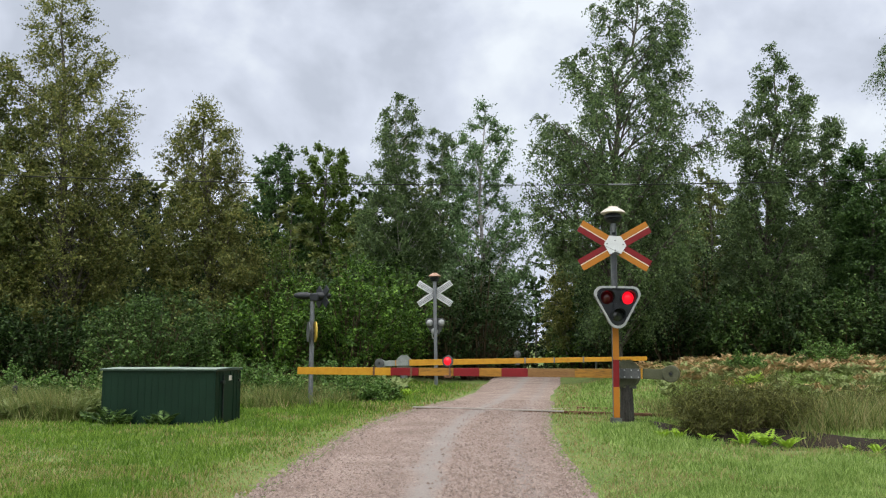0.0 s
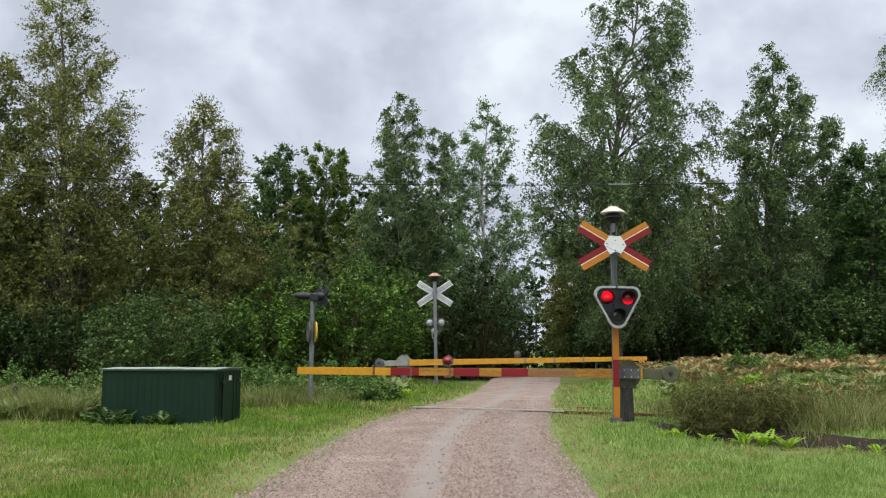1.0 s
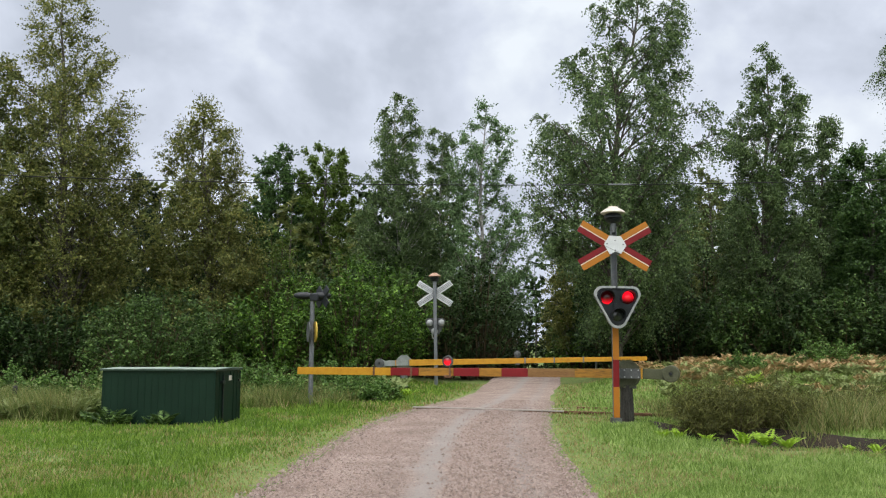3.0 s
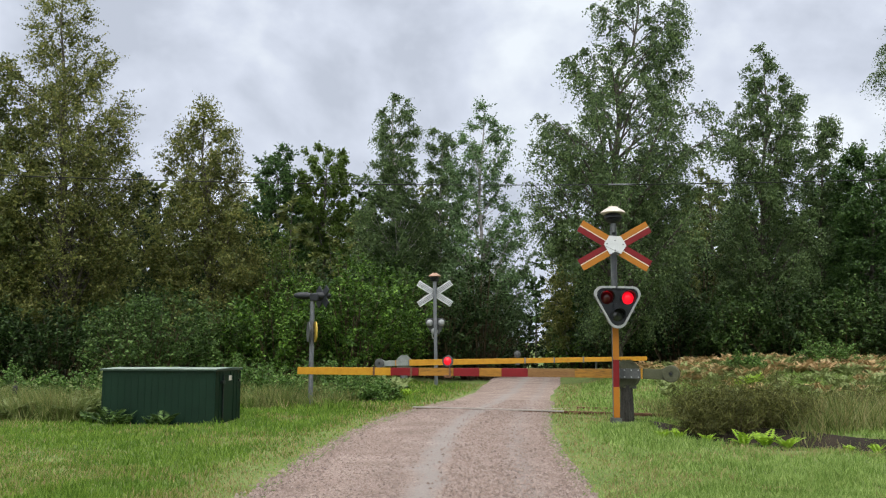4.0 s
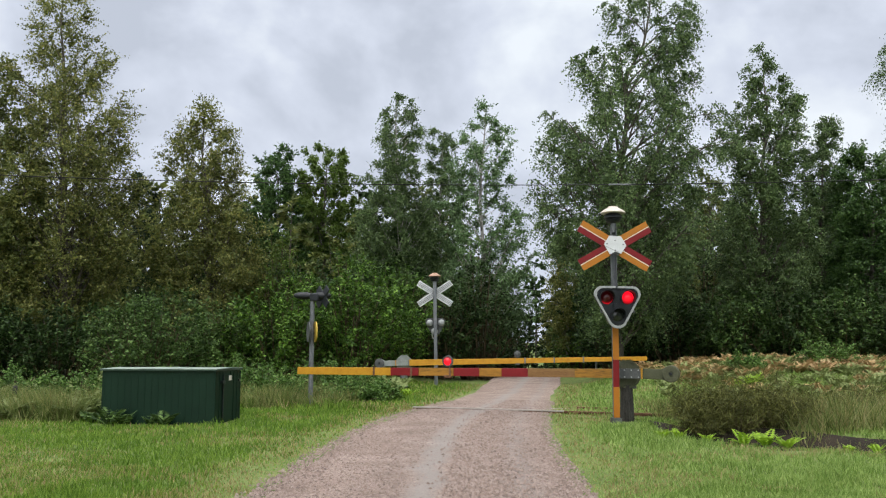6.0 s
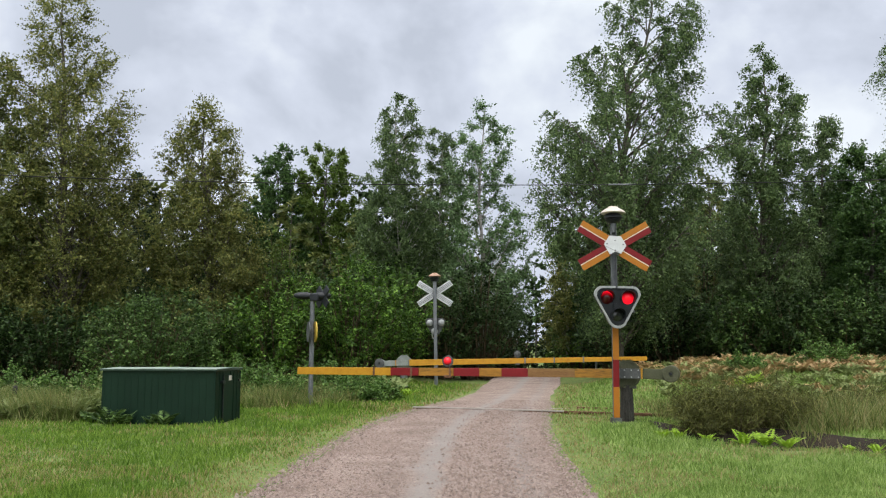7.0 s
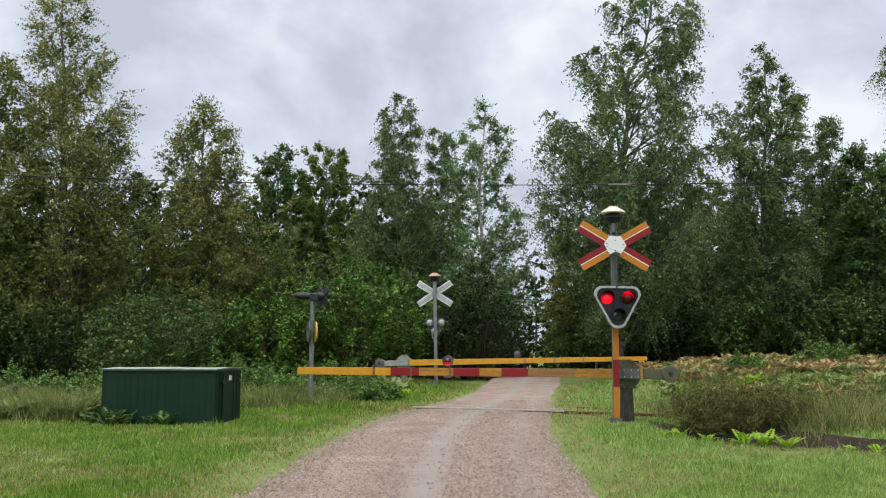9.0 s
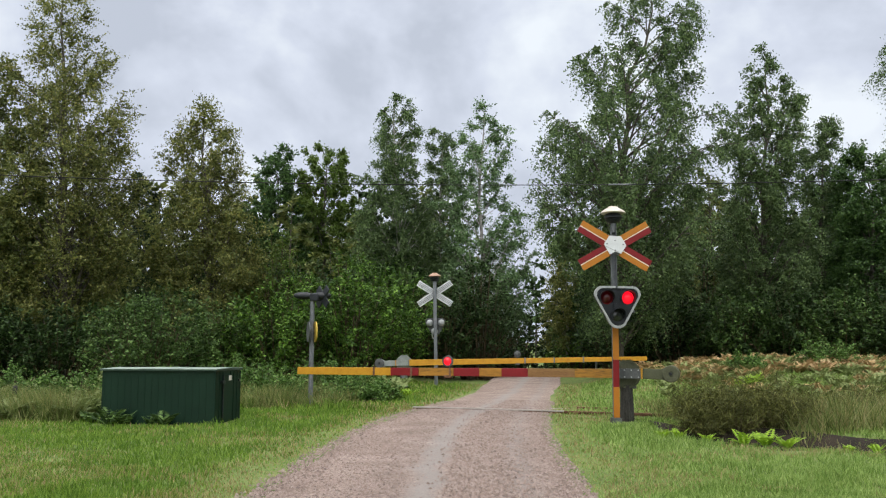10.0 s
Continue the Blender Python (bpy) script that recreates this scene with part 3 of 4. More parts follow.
BOOM_Y = math.degrees(math.atan2(0.387, -1))
NEAR_BANDS = [(0.1186, "worn_yellow"), (0.1336, "brown_worn"), (0.0774, "sign_red"), (0.0671, "worn_yellow"), (0.0792, "sign_red"), (0.1104, "worn_yellow"), (0.0913, "sign_red"), (0.3223, "yellow")]
BALL = barrier(pose(3.83, 17.25, 0), 7.86, NEAR_BANDS, 0.185, 0.17, BOOM_Y, -0.12, 1, M["olive"], [(0.507, True)], "barriers",
               "lowered barrier with worn yellow and red boom on a timber pedestal", M["plinth"], False)
barrier(pose(-1.41, 29.85, 0), 8.7, [(0.5, "yellow"), (0.5, "yellow")], 0.22, 0.15, -1.5, 1.05, -1, M["grey_green"], [(0.47, False)], "barriers",
        "lowered yellow barrier boom with grey rounded machine beyond the track", M["steel"], True)


def train_signal():
    t = thing("trackside_signal", pose(-3.44, 21.6, 0), "grey trackside signal post with hooded black lamps and yellow discs", "railway signal")
    part("post", cyl(0.062, 2.84, seg=14), M["steel"], t)
    for turn in (45, -45):
        part("signal_blade", box(0.035, 0.20, 0.66, 0, 0, 0), M["black"], t, "black blade of the crossed board seen nearly edge on", pose(0.27, 0, 2.85, 0, 0, 42) @ pose(0, 0, 0, turn), bevel=0.01)
    for side in (-1, 1):
        part("visor", lathe([(0.085, 0), (0.10, 0.16), (0.085, 0.33), (0.045, 0.43), (0.03, 0.43), (0.06, 0.05)], m=pose(0.05 * side, 0, 2.87, 0, 88 * side, 0)), M["black"], t, "hooded lamp visor")
    part("lamp_body", box(0.24, 0.22, 0.20, 0.06, 0, 2.84), M["black"], t, bevel=0.03)
    for s, k in ((1, "disc_yellow"), (-1, "dark_steel")):
        part("disc", cyl(0.27, 0.03, pose(0.09 * s, -0.08, 1.93, 0, 90, 18), 28), M[k], t, "round yellow disc turned to the track" if s > 0 else "back of a round disc")
    part("disc_bracket", box(0.22, 0.06, 0.06, 0, 0, 1.91), M["dark_steel"], t)


train_signal()


def equipment_box():
    L, D, H = 2.40, 1.27, 1.06
    t = thing("equipment_cabinet", pose(-4.50, 16.4, 0, 0, 0, -8), "dark green sheet metal railway equipment cabinet standing in the grass", "equipment cabinet")
    part("body", box(L, D, H, -L / 2, D / 2, H / 2 + 0.0), M["box_green"], t, "dark green ribbed cabinet body")
    n = 17
    for i in range(n):
        x = -0.05 - (L - 0.1) * i / (n - 1)
        part("panel_rib", box(0.022, 0.010, H - 0.06, x, -0.001, H / 2), M["box_green"], t)
    for i, y in enumerate((0.03, 0.20, 0.36, 0.74, 0.92, 1.10, 1.27)):
        part("panel_rib", box(0.012, 0.022, H - 0.06, 0.005, y, H / 2), M["box_green"], t)
    door = part("door", box(0.03, 0.42, H - 0.14, 0.012, 0.56, H / 2 - 0.02), M["box_green"], t, "ribbed cabinet door", bevel=0.006)
    part("door_gap", box(0.02, 0.03, H - 0.16, 0.025, 0.34, H / 2 - 0.02), M["black"], door)
    part("handle", box(0.05, 0.14, 0.05, 0.04, 0.28, 0.83), M["black"], door, "dark latch", bevel=0.01)
    part("notice", box(0.006, 0.13, 0.10, 0.032, 0.66, 0.90), M["paper"], door, "pale notice plate")
    part("corner_lock", box(0.03, 0.06, 0.05, 0.03, 1.15, 0.84), M["black"], t)
    bm = bmesh.new()
    prof = [(-0.04, H - 0.005), (-0.04, H + 0.022), (D / 2, H + 0.040), (D + 0.04, H + 0.022), (D + 0.04, H - 0.005)]
    a = [bm.verts.new((0.04, y, z)) for y, z in prof]
    b = [bm.verts.new((-L - 0.04, y, z)) for y, z in prof]
    bm.faces.new(a)
    bm.faces.new(b[::-1])
    for i in range(5):
        j = (i + 1) % 5
        bm.faces.new((a[j], a[i], b[i], b[j]))
    roof = part("roof", bm, M["roof_trim"], t, "low gabled roof with pale sheets")
    w = (L + 0.08) / 3
    slope = math.degrees(math.atan2(0.018, D / 2 + 0.04))
    for i in range(3):
        for side in (0, 1):
            cy = (-0.04 + D / 2) / 2 if side == 0 else (D + 0.04 + D / 2) / 2
            part("roof_sheet", box(w - 0.015, D / 2 + 0.045, 0.012, 0, 0, 0), M["roof_green"], roof, "pale weathered roof sheet",
                 pose(0.04 - w * (i + 0.5), cy, H + 0.039 + 0.004 * (i == 1), slope if side == 0 else -slope, 0, 0))


equipment_box()


def stakes():
    for x, y, h, r, k, lab in ((-9.9, 19.2, 0.62, 0.07, "plinth", "short weathered wooden post among weeds"), (7.4, 40, 2.3, 0.06, "steel", "thin pale grey marker post by the woods")):
        t = thing("marker_post", pose(x, y, gz(x, y) - 0.02, 0, 0.8, 0), lab, "post")
        part("shaft", cyl(r, h, seg=8, r2=r * 0.85), M[k], t)
        part("cap", cyl(r * 0.85, 0.03, pose(0, 0, h), seg=8, r2=r * 0.5), M[k], t)


stakes()


def wire():
    """One thin line high over the track, sagging a little between its ends."""
    cu = bpy.data.curves.new("overhead_wire", "CURVE")
    cu.dimensions, cu.bevel_depth, cu.bevel_resolution = "3D", 0.0125, 1
    sp = cu.splines.new("POLY")
    n = 40
    sp.points.add(n)
    for i in range(n + 1):
        x = -40 + 80 * i / n
        y = 22.5 - 0.02 * x
        sp.points[i].co = (x, y, 6.02 + 0.0014 * (x - 3.2) ** 2, 1)
    cu.materials.append(M["cable"])
    t = tagged(new("overhead_wire", cu), "thin dark overhead wire sagging across the clearing", "cable")
    part("splice", cyl(0.025, 0.75, pose(4.6, 22.41, 6.025, 0, 90, 0), 8), M["steel"], t, "pale splice on the wire")


wire()


# ---- clouds ----
def cloud_backdrop():
    m = bpy.data.materials.new("cloud_layer")
    m.use_nodes = True
    n, l = m.node_tree.nodes, m.node_tree.links
    n.remove(n["Principled BSDF"])
    em = n.new("ShaderNodeEmission")
    co, mp = n.new("ShaderNodeTexCoord"), n.new("ShaderNodeMapping")
    mp.inputs["Scale"].default_value = (1, 1, 1.15)
    mp.inputs["Location"].default_value = (-97.0, 0.0, 0.0)
    l.new(co.outputs["Object"], mp.inputs[0])
    big, fine, mix, ramp = n.new("ShaderNodeTexNoise"), n.new("ShaderNodeTexNoise"), n.new("ShaderNodeMix"), n.new("ShaderNodeValToRGB")
    big.inputs["Scale"].default_value, big.inputs["Detail"].default_value, big.inputs["Roughness"].default_value = 0.0042, 5, 0.52
    big.inputs["Distortion"].default_value = 0.35
    fine.inputs["Scale"].default_value, fine.inputs["Detail"].default_value = 0.013, 6
    for t in (big, fine):
        l.new(mp.outputs[0], t.inputs["Vector"])
    mix.inputs[0].default_value = 0.28
    l.new(big.outputs["Fac"], mix.inputs[2])
    l.new(fine.outputs["Fac"], mix.inputs[3])
    l.new(mix.outputs[0], ramp.inputs[0])
    e = ramp.color_ramp.elements
    e[0].position, e[0].color = 0.39, (0.53, 0.58, 0.68, 1)
    e[1].position, e[1].color = 0.61, (0.84, 0.90, 0.97, 1)
    k = e.new(0.5)
    k.color = (0.66, 0.715, 0.83, 1)
    em.inputs[1].default_value = 0.775
    l.new(ramp.outputs[0], em.inputs[0])
    l.new(em.outputs[0], n["Material Output"].inputs[0])
    v, f, R = [], [], 1000
    na, nz = 40, 10
    for j in range(nz + 1):
        for i in range(na + 1):
            a, el = radians(20 + 140 * i / na), radians(-3 + 48 * j / nz)
            v.append((R * math.cos(a), R * math.sin(a), R * math.tan(el)))
    f = [(j * (na + 1) + i, (j + 1) * (na + 1) + i, (j + 1) * (na + 1) + i + 1, j * (na + 1) + i + 1) for j in range(nz) for i in range(na)]
    return tagged(mesh_ob("backdrop", v, f, m, smooth=True), "grey overcast cloud layer with brighter breaks", "sky", kind="structure")


CLOUDS = cloud_backdrop()


# ---- trees and bushes ----
def tube(path, radii, sides, v, f):
    """Adds a tapered tube along a path to the lists."""
    base = len(v)
    for i, (p, r) in enumerate(zip(path, radii)):
        d = (path[min(i + 1, len(path) - 1)] - path[max(i - 1, 0)])
        d = d / (np.linalg.norm(d) + 1e-9)
        a = np.cross(d, (0.31, 0.87, 0.12))
        a /= np.linalg.norm(a) + 1e-9
        b = np.cross(d, a)
        for k in range(sides):
            t = 2 * math.pi * k / sides
            v.append(p + r * (math.cos(t) * a + math.sin(t) * b))
    for i in range(len(path) - 1):
        for k in range(sides):
            q = (k + 1) % sides
            f.append((base + i * sides + k, base + i * sides + q, base + (i + 1) * sides + q, base + (i + 1) * sides + k))


def leaf_quads(c, size, rng, hang=0.0, slim=0.62, face=1.0, three=False):
    """Pointed leaf quads at the centres c, their upper sides mostly turned to the sky; hang: how far the tips droop."""
    n = len(c)
    up = rng.normal(size=(n, 3))
    up[:, 2] += face
    up /= np.linalg.norm(up, axis=1)[:, None]
    a = np.cross(up, rng.normal(size=(n, 3)))
    a[:, 2] -= hang
    a /= np.linalg.norm(a, axis=1)[:, None] + 1e-9
    b = np.cross(up, a)
    b /= np.linalg.norm(b, axis=1)[:, None] + 1e-9
    s = (size * rng.uniform(0.6, 1.35, n))[:, None]
    nrm = np.cross(a, b) * s * 0.12
    if three:
        q = a * s * 0.5
        return np.stack([c - q + b * s * slim * 0.5, c + q + nrm, c - q - b * s * slim * 0.5], axis=1)
    return np.stack([c - a * s * 0.5, c + b * s * slim * 0.5 + nrm, c + a * s * 0.5, c - b * s * slim * 0.5 + nrm], axis=1)


def rise(kind, u):
    """Crown radius by height share u from the crown's base to its top."""
    if kind == "cone":
        return min(1, u / 0.12) * (1 - u) ** 0.75 + 0.04
    if kind == "birch":
        return min(1, 0.6 + u / 0.3) * (1 - u ** 1.7) ** 0.85 + 0.05
    return min(1, 0.5 + u / 0.3) * (1 - u ** 3) ** 0.8 + 0.05


def sprigs(rng, starts, dirs, count, each, length, droop, jitter):
    """Leaf places in short rows along thin shoots: each shoot leaves a start along its direction and sags by droop."""
    n = max(1, count // each)
    k = rng.integers(0, len(starts), n)
    d = dirs[k] + rng.normal(0, 0.55, (n, 3))
    d /= np.linalg.norm(d, axis=1)[:, None] + 1e-9
    d[:, 2] -= droop
    ls = length * rng.uniform(0.4, 1.25, n)
    u = (np.arange(each)[None, :] + rng.random((n, each))) / each
    p = starts[k][:, None, :] + d[:, None, :] * (ls[:, None] * u)[:, :, None]
    p[:, :, 2] -= 0.6 * droop * ls[:, None] * u ** 2
    return p.reshape(-1, 3) + rng.normal(0, jitter, (n * each, 3))


def tree(name, x, y, crown, leaf_mat, bark, label, seed, leaves=60000, leaf=0.08, limbs=70, droop=0.4, lift=38, shoot=0.55, wood=True, category="tree"):
    """A trunk, limbs that reach to the crown's outline, twigs and leafy shoots.
    crown: rows from low to high of height above the road, and the outline's reach to either side of the foot."""
    rng = np.random.default_rng(seed)
    g = gz(x, y)
    t = thing(name, pose(x, y, g - 0.05), label, category)
    cz, cl, cr = (np.array(q, dtype=float) for q in zip(*crown))
    cz = cz - g
    top = cz[-1]
    mid, half = (cl + cr) / 2, (cr - cl) / 2
    n = 12
    zz = np.linspace(0, top * 0.975, n)
    wob = rng.uniform(0, 6.28, 2)
    share = zz / top
    tx = np.interp(zz, cz, mid) * np.minimum(1, share * 1.4) ** 1.3 + 0.012 * top * np.sin(share * 5 + wob[0]) * share
    trunk = np.stack([tx, 0.015 * top * np.sin(share * 4 + wob[1]) * share, zz], axis=1)
    v, f = [], []
    r0 = 0.010 * top + 0.03
    tube(list(trunk), [r0 * (1 - 0.93 * q) * (1.25 if q == 0 else 1) for q in share], 8, v, f)

    def on_trunk(z):
        return np.array([np.interp(z, zz, trunk[:, q]) for q in range(3)])

    # limb tips spread over the crown by its width
    grid = np.linspace(cz[0], top * 0.995, 200)
    dens = np.cumsum(np.interp(grid, cz, half) + 0.25)
    zt = np.interp((np.arange(limbs) + rng.random(limbs)) / limbs * dens[-1], dens, grid)
    starts, dirs = [], []
    for i, z in enumerate(zt):
        az = i * 2.39996 + rng.normal(0, 0.4)
        rho = rng.uniform(0.70, 1.04) if i % 4 else rng.uniform(0.2, 0.65)
        w = np.interp(z, cz, half)
        tip = np.array((np.interp(z, cz, mid) + w * rho * math.cos(az), w * 0.9 * rho * math.sin(az), z))
        s = on_trunk(max(0.05 * top, min(z - 0.1, z - w * rho * math.tan(radians(lift + rng.normal(0, 8))))))
        ctrl = (s + tip) / 2 + np.array((0, 0, (0.10 + 0.16 * droop) * w)) + rng.normal(0, 0.07 * w + 0.02, 3)
        q = np.linspace(0, 1, 7)[:, None]
        path = (1 - q) ** 2 * s + 2 * q * (1 - q) * ctrl + q ** 2 * tip
        span = np.linalg.norm(tip - s)
        rr = max(0.012, 0.013 * span)
        if wood:
            tube(list(path), [rr * (1 - 0.14 * k) for k in range(7)], 4, v, f)
        axis = np.array((np.interp(z, cz, mid), 0, z))
        out = tip - axis
        out = out / (np.linalg.norm(out) + 0.2)
        for k in range(max(6, int(span * 4.0))):
            u = 0.34 + 0.66 * rng.random() ** 0.8
            m = u * 6
            k0 = min(int(m), 5)
            s2 = path[k0] + (path[k0 + 1] - path[k0]) * (m - k0)
            d2 = out * 0.6 + rng.normal(0, 0.62, 3) + np.array((0, 0, 0.35 - 0.3 * droop))
            d2 /= np.linalg.norm(d2)
            l2 = (0.16 * span + 0.18) * rng.uniform(0.4, 1.1) * (1.15 - 0.5 * u)
            e2 = s2 + d2 * l2
            if wood:
                tube([s2, e2], [rr * 0.3, 0.005], 3, v, f)
            for c in (0.35, 0.7, 1.0):
                starts.append(s2 + (e2 - s2) * c)
                dirs.append(d2 * 0.8 + out * 0.3)
    for z in np.linspace(top * 0.9, top * 0.975, 6):
        starts.append(on_trunk(z))
        dirs.append(np.array((0, 0, 1.0)))
    c = sprigs(rng, np.array(starts), np.array(dirs), leaves, 9, shoot, droop, 0.035 + 0.02 * (leaf > 0.12))
    c[:, 2] = np.maximum(c[:, 2], 0.15)
    mesh_ob("trunk", v, f, bark, t, smooth=True, label="tapered trunk with limbs and twigs")
    quads_ob("crown", leaf_quads(c, leaf, rng, droop, 0.85, 0.5, True), leaf_mat, t)
    return t


def bush(x, y, h, r, leaf_mat, label, seed, leaves=6000, leaf=0.09, stems=34, name="bush", shoot=0.5, squash=1.0, slim=0.62, droop=0.1, rough=1.0):
    """Many stems from one foot that fan out into a dome, with leafy shoots along their outer parts."""
    rng = np.random.default_rng(seed)
    h = max(0.3, h - 0.7 * gz(x, y)) if h > 2 else h
    t = thing(name, pose(x, y, gz(x, y) - 0.03), label, "bush")
    v, f, starts, dirs = [], [], [], []
    for i in range(stems):
        az, ou = i * 2.39996 + rng.normal(0, 0.3), math.sqrt((i + 0.5) / stems)
        hh = h * math.sqrt(max(0.05, 1 - (ou * 0.95) ** 2)) * rng.uniform(1 - 0.22 * rough, 1 + 0.10 * rough)
        tip = np.array((math.cos(az) * r * ou, math.sin(az) * r * ou * squash, max(0.12 * h, hh)))
        foot = np.array((math.cos(az) * r * ou * 0.4, math.sin(az) * r * ou * 0.4 * squash, 0))
        ctrl = (foot + tip) / 2 + np.array((0, 0, 0.12 * h))
        tube([foot, ctrl, tip], [0.012 + 0.006 * h, 0.008 + 0.004 * h, 0.004], 4, v, f)
        out = np.array((tip[0] / r, tip[1] / r, 0.55 * tip[2] / h + 0.35))
        for u in rng.uniform(0.04, 1.0, 11) ** 0.75:
            starts.append((1 - u) ** 2 * foot + 2 * u * (1 - u) * ctrl + u ** 2 * tip + rng.normal(0, 0.16 * shoot, 3))
            dirs.append(out)
    c = sprigs(rng, np.array(starts), np.array(dirs), leaves, 8, shoot, droop, 0.03)
    c[:, 2] = np.maximum(c[:, 2], 0.03)
    mesh_ob("branching", v, f, M["stem"], t)
    twiggy = slim < 0.3
    quads_ob("foliage", leaf_quads(c, leaf, rng, -0.3 if twiggy else 0.2, slim if twiggy else 0.8, 0.2 if twiggy else 1.5, not twiggy), leaf_mat, t)
    return t


def spot(px, y):
    """x of a thing that stands at the share px of the view's half width, y metres away."""
    return px * 0.5407 * y


BB, BK = M["birch_bark"], M["bark"]
# the trees round the clearing: foot, distance, and the crown's outline from low to high
CROWNS = {
    "far_left": (-15.66, 34, [(2.6, -3.59, 2.48), (5.9, -4.29, 2.61), (8.3, -3.98, 2.60), (9.5, -3.59, 2.76), (11.5, -3.36, 2.21), (12.7, -2.71, 2.06), (14.0, -2.30, 1.27), (15.2, -2.21, 0.72), (16.5, -1.60, 0.12), (17.4, -1.16, -0.55)]),
    "left2": (-18.19, 33, [(2.3, -2.30, 2.24), (6.5, -2.84, 2.22), (10.0, -2.64, 1.56), (12.4, -1.88, 0.83), (13.7, -1.26, 0.15)]),
    "conic": (-10.27, 36, [(2.2, -2.31, 2.02), (4.4, -2.72, 2.20), (6.9, -2.63, 1.94), (8.7, -2.25, 1.58), (9.7, -2.19, 1.10), (10.8, -1.98, 0.81), (11.8, -1.36, 0.68), (12.6, -0.78, 0.04)]),
    "spruce": (-18.27, 50, [(2.4, -1.25, 1.32), (5.5, -1.74, 1.54), (9.0, -1.60, 1.05), (11.1, -1.21, 0.40), (12.5, -0.60, -0.35)]),
    "oak_e": (-10.59, 52, [(2.5, -1.15, 1.53), (5.7, -1.78, 1.82), (9.3, -2.24, 1.92), (11.9, -2.03, 1.69), (13.4, -1.78, 1.15), (14.4, -1.00, 0.83)]),
    "lime": (-7.81, 54, [(2.5, -1.60, 1.74), (5.8, -2.34, 2.44), (9.6, -2.73, 2.39), (11.9, -2.78, 2.36), (13.4, -2.44, 2.12), (14.4, -1.74, 1.57), (15.2, -0.65, 0.19)]),
    "birch_a": (-2.24, 43, [(2.3, -1.42, 1.09), (4.4, -2.03, 1.53), (7.4, -2.61, 1.70), (9.2, -2.39, 1.67), (11.0, -2.11, 1.39), (12.9, -1.95, 1.09), (14.1, -1.66, 0.78), (15.2, -0.51, 0.01)]),
    "mid": (-0.06, 47, [(3.3, -1.03, 0.91), (7.9, -1.37, 1.24), (11.2, -1.22, 1.09), (13.6, -1.06, 0.86), (14.5, -0.47, 0.33)]),
    "aspen": (2.00, 43, [(2.0, -1.39, 2.30), (4.4, -1.83, 2.92), (7.1, -2.24, 2.78), (9.2, -2.12, 2.09), (11.0, -1.82, 1.80), (12.9, -1.52, 1.70), (13.8, -1.03, 1.10), (14.8, -0.11, 0.44)]),
    "birch_b": (7.18, 34, [(2.6, -1.66, 1.84), (4.2, -2.66, 2.92), (6.1, -3.69, 4.01), (7.8, -3.86, 4.31), (9.0, -3.95, 4.45), (10.2, -4.05, 4.70), (11.4, -3.81, 4.98), (12.0, -2.57, 3.71), (12.7, -2.39, 2.89), (14.0, -1.83, 3.47), (15.2, -0.93, 3.86), (16.5, -0.66, 3.17), (18.1, 0.24, 1.84)]),
    "fill_b": (10.18, 47, [(2.0, -2.58, 2.90), (5.3, -2.84, 3.33), (8.6, -2.12, 2.96), (10.6, -0.76, 1.38)]),
    "fill_a": (-3.11, 51, [(2.1, -2.2, 2.4), (7.0, -2.6, 2.9), (9.6, -2.0, 2.2), (11.2, -1.0, 1.1)]),
    "fill_d": (23.4, 47, [(2.1, -3.2, 3.2), (6.0, -3.8, 3.8), (9.4, -3.0, 3.0), (11.2, -1.0, 1.0)]),
    "fill_c": (15.2, 46, [(2.1, -2.2, 2.2), (6.0, -2.6, 2.6), (9.4, -1.9, 1.9), (11.6, -0.6, 0.6)]),
    "birch_c": (14.95, 38, [(2.3, -2.02, 1.90), (5.1, -2.64, 2.52), (7.7, -2.54, 2.45), (9.9, -2.18, 2.30), (11.8, -1.62, 2.30), (13.2, -1.41, 2.48), (14.3, -0.93, 1.89), (15.2, -0.02, 1.39), (16.1, 0.46, 0.95)]),
    "birch_d": (18.54, 40, [(3.1, -1.18, 1.16), (6.9, -1.33, 1.67), (9.2, -0.99, 1.53), (10.9, -0.79, 1.35), (12.1, -0.28, 1.30), (13.2, 0.46, 0.86)]),
    "oak_r": (19.83, 38, [(2.5, -1.79, 1.99), (5.9, -1.99, 2.49), (8.3, -1.59, 2.39), (9.9, -1.23, 1.44), (11.1, -0.42, 0.34)]),
    "far_right": (18.35, 30, [(6.9, -0.58, 1.41), (9.7, -1.56, 2.47), (11.4, -1.75, 2.61), (13.4, -1.41, 2.77), (14.8, -0.98, 2.44), (17.5, 0.25, 2.00)]),
    "young": (7.51, 50, [(2.1, -1.30, 1.61), (4.1, -1.62, 1.93), (6.6, -1.24, 1.36), (8.1, -0.34, 0.49)]),
}


def edge_tree(key, name, leaf_mat, bark, label, seed, *size, **shape):
    x, y, crown = CROWNS[key]
    SWAY[key] = tree(name, x, y, crown, leaf_mat, bark, label, seed, *size, **shape)


